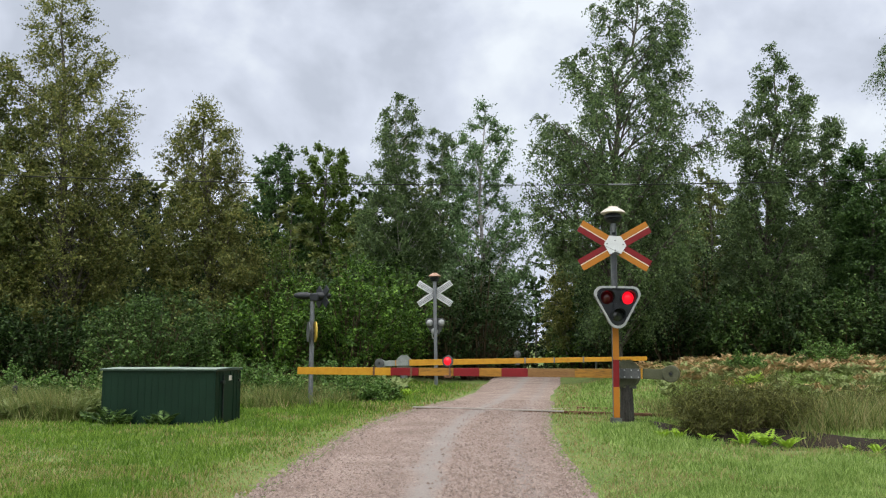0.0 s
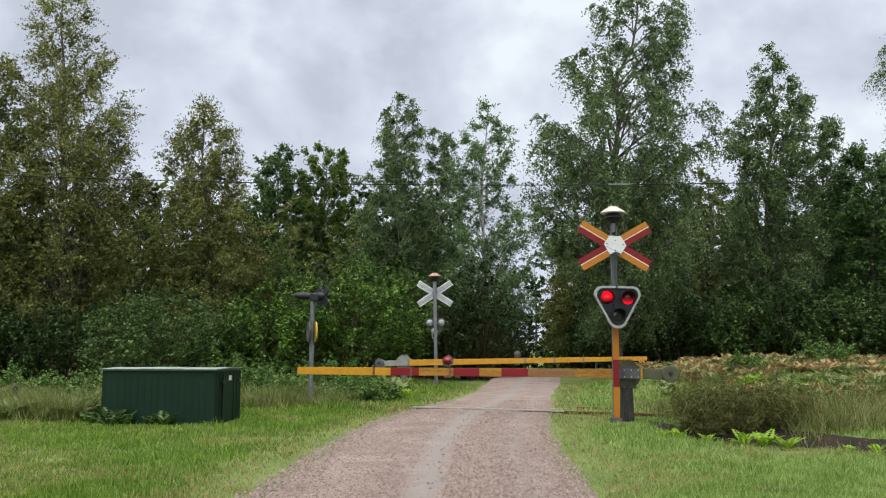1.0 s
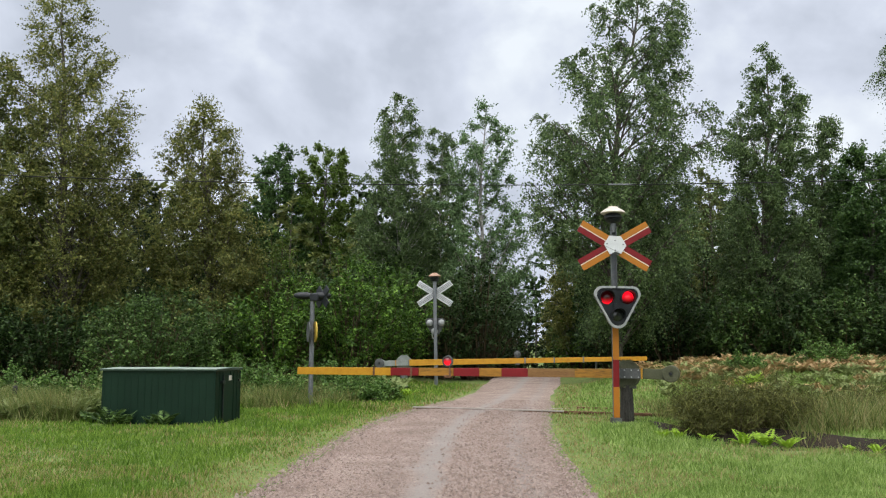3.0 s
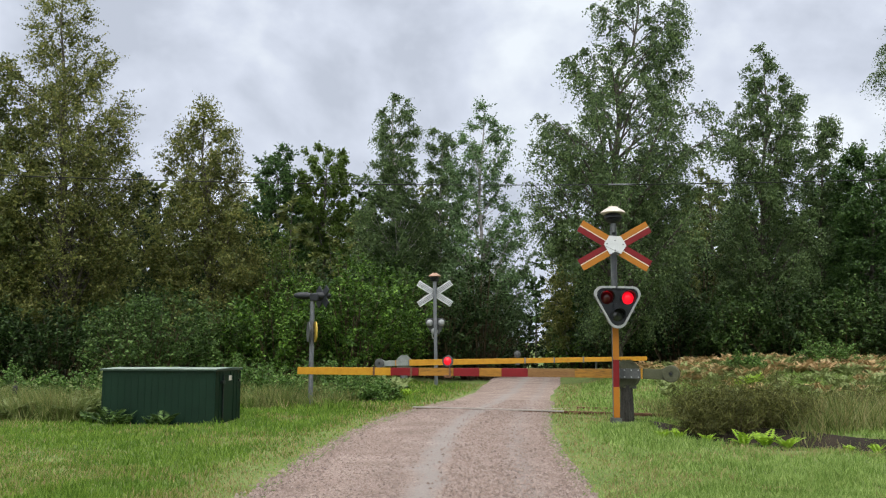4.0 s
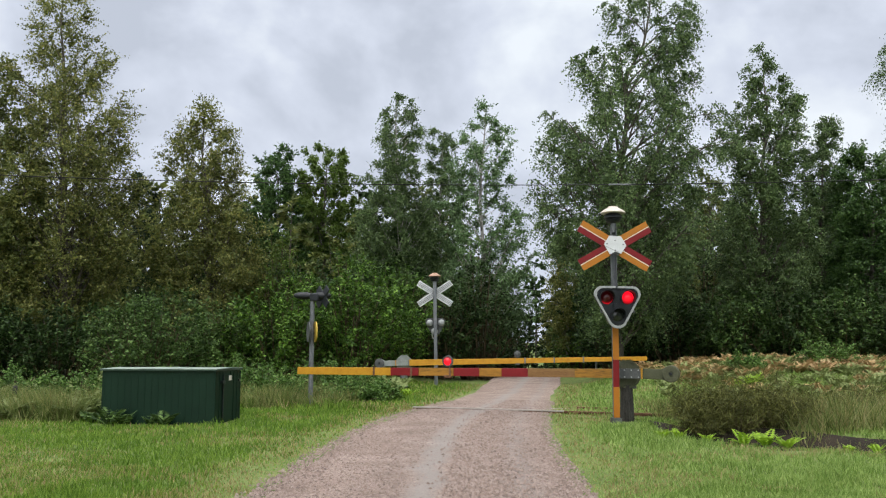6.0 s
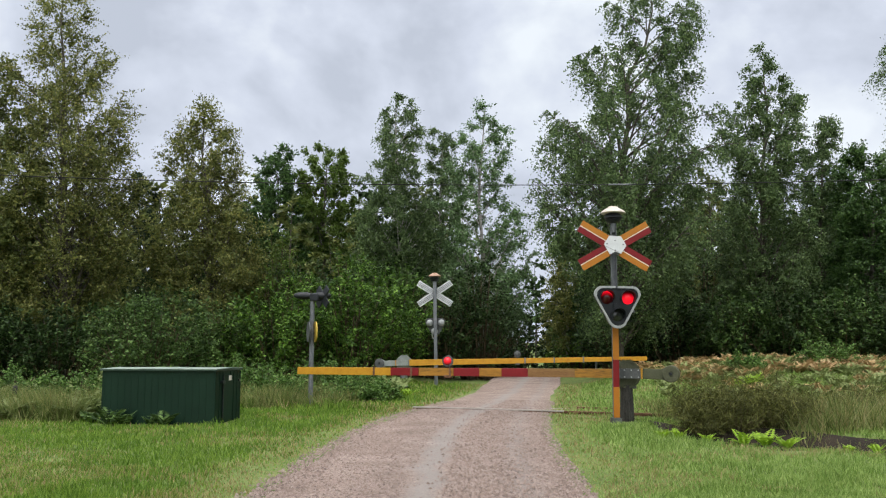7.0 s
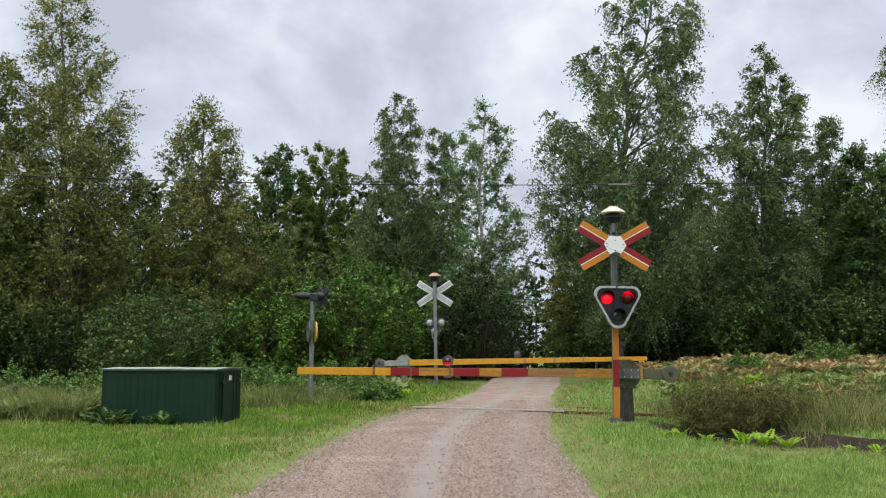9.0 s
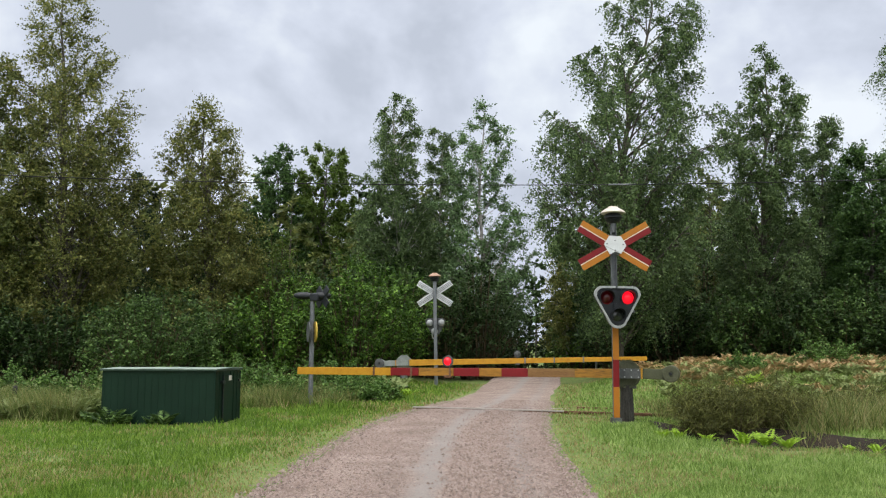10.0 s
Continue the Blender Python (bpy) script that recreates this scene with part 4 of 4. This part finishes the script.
SWAY = {}
edge_tree("far_left", "alder_tree", M["olive_leaf"], BK, "tall olive-green alder with feathery top at the clearing's edge", 11, 125000, 0.088, 130, droop=0.1, lift=50, shoot=0.75)
edge_tree("left2", "alder_tree", M["alder"], BK, "dark olive alder standing among other trees", 12, 48000, 0.112, 80, droop=0.15, lift=45)
edge_tree("conic", "birch_tree", M["olive_leaf"], BK, "conical yellowing olive birch tree", 13, 88000, 0.088, 110, droop=0.05, lift=52, shoot=0.7)
edge_tree("spruce", "spruce_tree", M["spruce"], BK, "slim dark spruce behind the birches", 14, 22000, 0.13, 60, droop=0.4, lift=5, shoot=0.4)
edge_tree("oak_e", "oak_tree", M["oak_leaf"], BK, "round dark green oak behind the bushes", 15, 40000, 0.14, 80, droop=0.0, lift=35)
edge_tree("lime", "lime_tree", M["lime_leaf"], BK, "rounded lighter green broadleaf tree", 16, 66000, 0.13, 110, droop=0.0, lift=42, shoot=0.4)
edge_tree("birch_a", "birch_tree", M["birch_leaf"], BB, "slender grey-green birch with pale stem", 17, 80000, 0.09, 96, droop=0.35, lift=50)
edge_tree("mid", "birch_tree", M["birch_leaf"], BB, "slim birch between two taller ones", 18, 40000, 0.09, 60, droop=0.4, lift=48)
edge_tree("aspen", "aspen_tree", M["aspen_leaf"], BB, "pale green aspen with shimmering leaves", 19, 62000, 0.094, 84, droop=0.1, lift=48)
edge_tree("birch_b", "birch_tree", M["birch_leaf"], BK, "tall spreading silver birch with drooping twigs", 20, 140000, 0.086, 125, droop=0.6, lift=42, shoot=0.62)
edge_tree("fill_b", "oak_tree", M["shade_leaf"], BK, "dark broadleaf tree filling in behind the birch", 26, 26000, 0.15, 60, droop=0.1)
edge_tree("fill_a", "oak_tree", M["shade_leaf"], BK, "dark broadleaf tree filling in behind the birch", 27, 28000, 0.15, 60, droop=0.1)
edge_tree("fill_c", "birch_tree", M["alder"], BK, "olive-green tree between two birches", 28, 34000, 0.12, 60, droop=0.1)
edge_tree("fill_d", "oak_tree", M["oak_leaf"], BK, "dark broadleaf tree filling in behind the birches", 29, 34000, 0.14, 70, droop=0.1)
edge_tree("birch_c", "birch_tree", M["birch_leaf"], BK, "upright grey-green birch at the wood's edge", 21, 96000, 0.092, 115, droop=0.35, lift=52)
edge_tree("birch_d", "birch_tree", M["birch_leaf"], BK, "smaller birch among dark trees", 22, 48000, 0.09, 66, droop=0.35, lift=48)
edge_tree("oak_r", "oak_tree", M["oak_leaf"], BK, "dark green broadleaf tree at the wood's edge", 23, 75000, 0.105, 85, droop=0.0)
edge_tree("far_right", "birch_tree", M["birch_leaf"], BB, "tall birch with hanging branches at the clearing's edge", 24, 40000, 0.06, 40, droop=0.8, shoot=0.6)
edge_tree("young", "birch_tree", M["olive_leaf"], BB, "young yellow-green birch beside the far bend of the road", 25, 20000, 0.10, 40, droop=0.3)


def plain_crown(h, base, r, kind):
    """Rows of an even crown for the forest trees."""
    return [(h * (base + (1 - base) * u), -r * rise(kind, u), r * rise(kind, u)) for u in (0, 0.12, 0.3, 0.5, 0.7, 0.85, 0.95, 1)]


def woods():
    """A deep belt of plain forest trees behind those at the edge."""
    rnd = random.Random(9)
    kinds = [tree("forest_tree", -30, 75, plain_crown(12, 0.04, 3.4, "column"), M["shade_leaf"], BK, "dark broadleaf forest tree behind the clearing", 31, 2800, 0.38, 40, droop=0.1, shoot=0.8, wood=False),
             tree("forest_tree", -24, 80, plain_crown(12.5, 0.05, 3.2, "birch"), M["alder"], BK, "olive-green forest tree behind the clearing", 32, 2800, 0.38, 40, droop=0.2, shoot=0.8, wood=False),
             tree("forest_tree", -18, 78, plain_crown(11, 0.05, 3.0, "cone"), M["spruce"], BK, "dark spruce in the forest behind the clearing", 33, 2800, 0.38, 44, droop=0.4, lift=5, shoot=0.7, wood=False)]
    for o in kinds:
        tagged(o, group="forest trees")
    for row, (y0, h0) in enumerate(((45, 0.60), (52, 0.92), (60, 1.06), (72, 1.22), (92, 1.4))):
        x = -0.62 * y0 - 4
        while x < 0.62 * y0 + 6:
            y = y0 + rnd.uniform(-2.5, 2.5)
            l, r = road_edges(y)
            open_way = l - 2.4 < x < r + 1.0 and y < 80
            if not open_way:
                k = rnd.choice((0, 0, 1, 1, 2))
                s = h0 * rnd.uniform(0.8, 1.1) * (0.8 if l - 5 < x < r + 2.5 else 1)
                o = copy_thing(kinds[k], Matrix())
                o.matrix_basis = pose(x, y, gz(x, y), 0, 0, rnd.uniform(0, 360)) @ Matrix.Diagonal((s * 1.1, s * 1.1, s, 1))
            x += rnd.uniform(3.2, 4.8) * (1.5 if row == 4 else 1)
    # unseen trees added behind the viewer and to both sides to block low sky light, open along road and track
    back = tree("forest_tree", -9, -16, plain_crown(13, 0.04, 3.6, "column"), M["shade_leaf"], BK, "unseen broadleaf forest tree around the clearing, added to block low sky light", 34, 1500, 0.55, 36, droop=0.1, shoot=0.9, wood=False)
    tagged(back, group="forest trees")
    for _ in range(150):
        x, y = rnd.uniform(-46, 46), rnd.uniform(-40, 34)
        l, r = road_edges(y)
        side = abs(x) > 24 and abs(y - track_y(x)) > 9
        if l - 5 < x < r + 5 or not (side or y < -13):
            continue
        o = copy_thing(back, Matrix())
        s = rnd.uniform(0.9, 1.35)
        o.matrix_basis = pose(x, y, gz(x, y), 0, 0, rnd.uniform(0, 360)) @ Matrix.Diagonal((s, s, s, 1))


woods()


def bushes():
    bl, dk = M["bush_leaf"], M["shade_leaf"]
    hz, ud = "rounded bright green hazel bush at the edge of the meadow", "leafy undergrowth bush beneath the trees, its leaves darkened for their shade"
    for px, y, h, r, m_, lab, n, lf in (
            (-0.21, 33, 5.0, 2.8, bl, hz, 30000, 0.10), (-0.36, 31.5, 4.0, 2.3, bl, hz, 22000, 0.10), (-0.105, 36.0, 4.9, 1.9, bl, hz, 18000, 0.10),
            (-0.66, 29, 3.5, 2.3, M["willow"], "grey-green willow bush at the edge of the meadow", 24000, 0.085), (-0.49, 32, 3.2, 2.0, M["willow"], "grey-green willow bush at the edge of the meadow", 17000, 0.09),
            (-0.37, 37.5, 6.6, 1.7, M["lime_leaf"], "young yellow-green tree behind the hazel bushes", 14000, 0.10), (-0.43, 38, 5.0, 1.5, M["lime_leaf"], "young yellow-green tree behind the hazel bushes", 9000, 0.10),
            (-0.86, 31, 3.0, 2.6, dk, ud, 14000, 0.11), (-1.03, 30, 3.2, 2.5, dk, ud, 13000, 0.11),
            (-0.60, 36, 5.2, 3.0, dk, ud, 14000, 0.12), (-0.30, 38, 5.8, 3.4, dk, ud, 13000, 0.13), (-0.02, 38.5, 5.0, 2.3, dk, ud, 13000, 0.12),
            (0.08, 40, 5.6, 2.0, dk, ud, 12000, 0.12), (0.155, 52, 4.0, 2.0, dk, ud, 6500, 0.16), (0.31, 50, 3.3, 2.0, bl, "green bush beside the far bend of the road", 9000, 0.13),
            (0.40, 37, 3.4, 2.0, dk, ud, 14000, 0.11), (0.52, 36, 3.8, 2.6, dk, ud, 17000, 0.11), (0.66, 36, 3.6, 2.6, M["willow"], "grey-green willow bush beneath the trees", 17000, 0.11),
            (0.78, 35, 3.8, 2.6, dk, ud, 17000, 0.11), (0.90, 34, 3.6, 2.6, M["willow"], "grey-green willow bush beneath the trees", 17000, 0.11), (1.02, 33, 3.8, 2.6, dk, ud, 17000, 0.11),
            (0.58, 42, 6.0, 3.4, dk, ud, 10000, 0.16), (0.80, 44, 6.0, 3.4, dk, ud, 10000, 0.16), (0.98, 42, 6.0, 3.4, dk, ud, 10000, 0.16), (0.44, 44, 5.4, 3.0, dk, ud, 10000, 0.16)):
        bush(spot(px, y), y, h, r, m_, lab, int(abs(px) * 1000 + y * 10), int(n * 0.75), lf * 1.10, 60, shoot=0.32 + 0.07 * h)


bushes()


# ---- low plants ----
def frond(path_len, arch, az, tilt, pairs, wide, out):
    """One fern frond: pairs of narrow leaflets along an arching stalk."""
    ca, sa = math.cos(az), math.sin(az)
    side = np.array((-sa, ca, 0))
    pts = []
    for i in range(pairs + 1):
        u = i / pairs
        rr = path_len * (u * math.cos(tilt) + 0.15 * arch * u * u)
        zz = path_len * (u * math.sin(tilt) - arch * u * u * 0.55)
        pts.append(np.array((ca * rr, sa * rr, zz)))
    for i in range(1, pairs):
        u = i / pairs
        w = wide * math.sin(math.pi * min(1, u * 0.85 + 0.12)) ** 0.8
        d = (pts[i + 1] - pts[i - 1]) * 0.5
        for s in (1, -1):
            tip = pts[i] + side * s * w + d * 0.9 - np.array((0, 0, 0.15 * w))
            half = d * 0.55
            midp = (pts[i] + tip) / 2
            out.append([pts[i], midp + half, tip, midp - half])


def fern_quads(rng, h, fronds=9, pairs=9):
    out = []
    for k in range(fronds):
        frond(h * rng.uniform(0.85, 1.2), rng.uniform(0.5, 1.0), k * 6.2832 / fronds + rng.normal(0, 0.25), radians(rng.uniform(48, 74)), pairs, h * rng.uniform(0.2, 0.28), out)
    return np.array(out)


def ferns():
    rng = np.random.default_rng(3)
    src = [fern_quads(rng, 1.0) for _ in range(3)]
    # single bright ferns on the lawn's edge and by the road
    lab = "bright yellow-green fern at the edge of the mown grass"
    meshes = {}
    for i, (x, y, s) in enumerate(((4.72, 13.1, 0.38), (5.0, 12.95, 0.44), (5.25, 12.75, 0.36), (3.95, 14.0, 0.30), (3.75, 14.2, 0.28), (4.3, 13.6, 0.26),
                                   (6.25, 12.05, 0.26), (5.95, 12.25, 0.2), (-1.1, 25.6, 0.55), (-1.4, 26.0, 0.42), (9.1, 24.5, 0.7), (8.7, 24.2, 0.5), (-3.0, 24.0, 0.45))):
        t = thing("fern", pose(x, y, gz(x, y) - 0.02, 0, 0, i * 77), lab, "fern", "bright ferns")
        k = i % 3
        if k not in meshes:
            meshes[k] = quads_ob("fronds", src[k], M["fern_bright"], t).data
            o = t.children[0]
        else:
            o = new("fronds", meshes[k])
            o.parent = t
        o.scale = (s, s, s)
    for i, (x, y, s) in enumerate(((-6.6, 16.5, 0.66), (-6.3, 16.4, 0.5), (-5.45, 16.3, 0.52), (-5.75, 16.4, 0.35), (-7.2, 17.1, 0.5))):
        t = thing("fern", pose(x, y, gz(x, y) - 0.02, 0, 0, i * 67), "dark green fern growing against the cabinet", "fern", "cabinet ferns")
        quads_ob("fronds", src[i % 3] * s, M["willow"], t)
    # bracken, as spread growth
    for name, mat_, label, areas in (
            ("bracken", M["fern_green"], "spread of green bracken and tall herbs in the meadow", ((-13, -6.2, 20.5, 27, 230, 0.9), (-5.5, -1.4, 23.5, 29.5, 210, 0.75), (-12.5, -7.7, 17.4, 21, 150, 0.72), (5.5, 15, 18, 31, 380, 0.55), (8, 18, 25, 32, 90, 0.6))),
            ("dry_bracken", M["fern_brown"], "russet dry bracken on the bank", ((7.0, 19, 26, 33, 250, 0.66), (7.5, 15, 21, 26, 45, 0.5), (-12, -6.6, 19, 22, 26, 0.6), (-6, -4, 26, 29, 16, 0.7)))):
        got = []
        for x0, x1, y0, y1, cnt, s in areas:
            for _ in range(cnt):
                x, y = rng.uniform(x0, x1), rng.uniform(y0, y1)
                l, r = road_edges(y)
                if l - 1.9 < x < r + 3.2 or abs(y - track_y(x) - 0.7) < 1.0 and x > -7:
                    continue
                a, q = rng.uniform(0, 6.28), s * rng.uniform(0.6, 1.2)
                rot = np.array(((math.cos(a), -math.sin(a), 0), (math.sin(a), math.cos(a), 0), (0, 0, 1)))
                got.append((src[rng.integers(3)] * q) @ rot.T + np.array((x, y, gz(x, y) - 0.03)))
        tagged(quads_ob(name, np.concatenate(got), mat_), label, "bracken", kind="stuff")


ferns()


def broom():
    lab = "straggly olive-brown broom shrub overhanging the ditch"
    for i, (x, y, h, r) in enumerate(((5.0, 15.9, 0.5, 0.5), (5.6, 15.8, 0.95, 0.75), (6.3, 15.7, 0.8, 0.6), (5.2, 17.0, 0.6, 0.4), (9.4, 18.9, 0.35, 0.7))):
        bush(x, y, h * 0.68, r * 0.95, M["broom"], lab, 300 + i, 4200, 0.20, 40, "broom_shrub", shoot=0.45, slim=0.055, droop=-0.35, rough=1.8)
    for i, (x, y, h, r) in enumerate(((-1.9, 23.6, 0.5, 0.7), (-2.5, 22.9, 0.55, 0.8), (-4.6, 23.4, 0.7, 0.9), (-2.6, 25.2, 0.9, 1.0), (-3.6, 26.2, 1.1, 1.2), (-5.4, 25.0, 1.0, 1.2), (-9.5, 21.5, 0.9, 1.3), (-11.8, 22.5, 1.0, 1.4), (-8.2, 23.5, 1.0, 1.2), (-6.7, 26.5, 1.2, 1.3), (13.0, 28, 0.9, 1.1), (9.9, 27.0, 0.6, 0.7))):
        bush(x, y, h, r, M["weed"], "leafy green weeds growing in the meadow", 340 + i, 4200, 0.07, 36, "weed_clump", shoot=0.3)


broom()


def grass():
    """Blades over the lawn and verges: short near the road, longer by the cabinet, posts and ditch."""
    rng = np.random.default_rng(8)
    for name, material, count, dry, label in (("grass", M["grass"], 95000, False, "short pale green grass of the verge beside the signal"), ("lush_grass", M["lush_grass"], 95000, False, "deep green grass beside the cabinet and along the road, darkened for tree shade"), ("dry_grass", M["dry_grass"], 36000, True, "yellowed dry grass in patches")):
        out = []
        y = 7.9 + 27 * rng.random(count * 3) ** 1.85
        x = rng.uniform(-0.60, 0.60, count * 3) * y
        for px, py in zip(x, y):
            l, r = road_edges(py)
            off = max(l - px, px - r)
            if name == "grass" and px < l + 0.5 or name == "lush_grass" and px > r - 0.5:
                continue
            if off < -0.05 + 0.22 * rng.random() ** 2:
                continue
            if px > 4.1 and ditch_edge(px) + 0.1 < py < ditch_edge(px) + 2.4:
                continue
            if -7.0 < px < -4.25 and 16.3 < py < 18.0 or abs(px - 3.52) < 0.22 and 16.4 < py < 17.1 or abs(px - 3.83) < 0.3 and 16.6 < py < 17.4 or abs(px + 3.44) < 0.15 and 21.1 < py < 21.8:
                continue
            if 3.95 < px < 5.4 and -0.75 < py - track_y(px) < 0.3:
                continue
            patch = noise.noise((px * 0.45, py * 0.45, 2)) + 0.5 * noise.noise((px * 1.7, py * 1.7, 4))
            edge_dry = 1 - smooth(0.15, 1.3, off)
            if px < 0:
                edge_dry += 0.5 * (1 - smooth(9.3, 12.5, py))
            if dry and patch + 0.75 * edge_dry < (0.02 if px < 0 else 0.09) + 0.28 * rng.random():
                continue
            if not dry and (patch > 0.52 + 0.35 * rng.random() or rng.random() < 0.62 * edge_dry):
                continue
            far = smooth(9, 26, py)
            h = (0.024 + 0.040 * rng.random()) * (0.55 + 0.55 * smooth(0, 1.2, off)) * (1 + 0.7 * far) * (1.0 + 0.5 * max(-0.5, -patch))
            tuft = noise.noise((px * 2.6, py * 2.6, 7))
            if tuft > 0.05:
                h *= 1 + (1.2 if px < 0 else 1.4) * (tuft - 0.05)
            elif tuft < -0.2 and rng.random() < 0.3:
                continue
            if px < l and abs(py - track_y(px) + 0.5) < 0.7:
                h *= 2.0
            w = (0.0040 + 0.0035 * rng.random()) * (1 + 2.0 * far)
            a, lean = rng.random() * 6.2832, h * rng.uniform(0.1, 0.9)
            b = rng.random() * 6.2832
            ca, sa, cb, sb = math.cos(a) * w, math.sin(a) * w, math.cos(b) * lean, math.sin(b) * lean
            z = gz(px, py) - 0.005
            out.append(((px - ca, py - sa, z), (px + ca, py + sa, z), (px + cb + ca * 0.25, py + sb + sa * 0.25, z + h), (px + cb - ca * 0.25, py + sb - sa * 0.25, z + h)))
            if len(out) >= count:
                break
        tagged(quads_ob(name, np.array(out), material), label, "grass", kind="stuff")


def tall_grass():
    """Long half-dry grass behind the ditch, on the bank and along the meadow's edge."""
    rng = np.random.default_rng(18)
    right, left = ((6.2, 13.5, 12.4, 19.5, 1, 0.34), (4.6, 13, 17.2, 22, 0.35, 0.20)), ((-14, -7.6, 17.0, 20, 1, 0.40), (-14, -7.4, 20, 23, 0.3, 0.35), (-7, -1.2, 20.8, 26, 1, 0.32))
    for name, material, areas, count, label in (("tall_dry_grass", M["straw"], right, 9000, "long half-dry grass behind the ditch"), ("tall_grass", M["herb"], right, 15000, "long green grass behind the ditch and on the bank"),
                                                ("tall_dry_grass", M["straw"], left, 2600, "long half-dry grass along the meadow's edge"), ("tall_grass", M["herb"], left, 13000, "long green meadow grass and herbs")):
        out = []
        for x0, x1, y0, y1, share, hh in areas:
            cnt = int(count * share)
            x, y = rng.uniform(x0, x1, cnt), rng.uniform(y0, y1, cnt)
            for px, py in zip(x, y):
                l, r = road_edges(py)
                if l - 2.0 < px < r + 1.0 or px > 4.4 and py < ditch_edge(px) + 0.8:
                    continue
                dens = noise.noise((px * 0.8, py * 0.8, 12))
                if dens < -0.25 * rng.random():
                    continue
                h, w = hh * rng.uniform(0.4, 1.5) * (1 + 0.9 * dens), rng.uniform(0.006, 0.013)
                a, b, ln = rng.random() * 6.2832, rng.random() * 6.2832, h * rng.uniform(0.1, 0.9)
                ca, sa, cb, sb = math.cos(a) * w, math.sin(a) * w, math.cos(b) * ln, math.sin(b) * ln
                z = gz(px, py) - 0.01
                out.append(((px - ca, py - sa, z), (px + ca, py + sa, z), (px + cb + ca * 0.2, py + sb + sa * 0.2, z + h), (px + cb - ca * 0.2, py + sb - sa * 0.2, z + h)))
        tagged(quads_ob(name, np.array(out), material), label, "grass", kind="stuff")


grass()
tall_grass()


# ---- what moves: lamps, swaying trees, drifting clouds ----
PEAKS = [-0.03, 0.75, 1.55, 2.35, 3.15, 3.95, 4.65, 5.30, 6.08, 6.87, 7.65, 8.45, 9.25, 10.03, 10.8]


def lamp_turn(t):
    """Degrees turned by the lamps: a full turn from flash to flash of one side."""
    for i in range(len(PEAKS) - 1):
        if t <= PEAKS[i + 1]:
            return 360 * (i + (t - PEAKS[i]) / (PEAKS[i + 1] - PEAKS[i]))
    return 0


def sway(key, rows):
    """Lean of a tree in degrees (in the picture's plane) by time, about its foot."""
    ob = SWAY[key]
    rest, still = ob.matrix_basis.copy(), dict(rows)[4]
    walk(ob, [(t, rest @ pose(0, 0, 0, 0.3 * (a - still), a - still, 0)) for t, a in rows])


def motions():
    steps = [i * 0.1 for i in range(101)]
    ball = BALL.matrix_basis.copy()
    for lamp, ahead in zip(LAMPS, (0, 180)):
        hub = lamp.matrix_basis.copy()
        walk(lamp, [(t, hub @ pose(0, 0, 0, ahead + lamp_turn(t), 0, 0)) for t in steps])
    walk(BALL, [(t, ball @ pose(0, 0, 0, lamp_turn(t), 0, 0)) for t in steps])
    walk(CLOUDS, [(0, pose(0, 0, 0)), (2.5, pose(0, 0, 4, 0, 0, -0.5)), (5, pose(0, 0, 10, 0, 0, -1.1)), (7.5, pose(0, 0, 17, 0, 0, -1.6)), (10, pose(0, 0, 24, 0, 0, -2.1))])
    sway("birch_a", [(0, 0.1), (0.5, 0.3), (2, 0.3), (2.5, 0.1), (4, -0.7), (4.5, -0.8), (5, 0), (5.5, 0.1), (7, 0.05), (7.5, -0.3), (8.2, 0), (9, -0.25), (10, -0.4)])
    sway("aspen", [(0, -0.1), (0.5, 0.35), (2, 0.5), (2.5, 0.3), (4, -0.2), (4.5, -0.3), (5.2, 0.1), (7, -0.25), (7.5, -0.5), (8.5, -0.1), (10, -0.2)])
    sway("birch_b", [(0, -1.0), (2.5, -1.0), (4, -0.9), (4.5, -0.5), (5, 0.4), (5.5, 0.7), (7, 1.1), (7.5, 1.4), (8.5, 1.2), (9.5, 0.9), (10, 1.1)])
    sway("birch_c", [(0, 1.2), (0.5, 1.2), (1, 0.9), (1.5, 0.5), (2.5, 0.1), (4, -0.6), (5, -0.9), (5.5, -0.8), (7, -0.7), (8, -0.9), (9, -0.5), (10, -0.4)])
    sway("birch_d", [(0, 0.6), (0.6, 0.5), (1.2, 0.1), (4, -0.1), (5, 0.1), (7, -0.1), (10, 0.0)])
    sway("far_right", [(0, 0), (1.5, 0.1), (2.5, 0.2), (4, -0.3), (4.5, -0.7), (5.2, -0.2), (7, 0.1), (9, 0.3), (9.5, 0), (10, 0.1)])


motions()
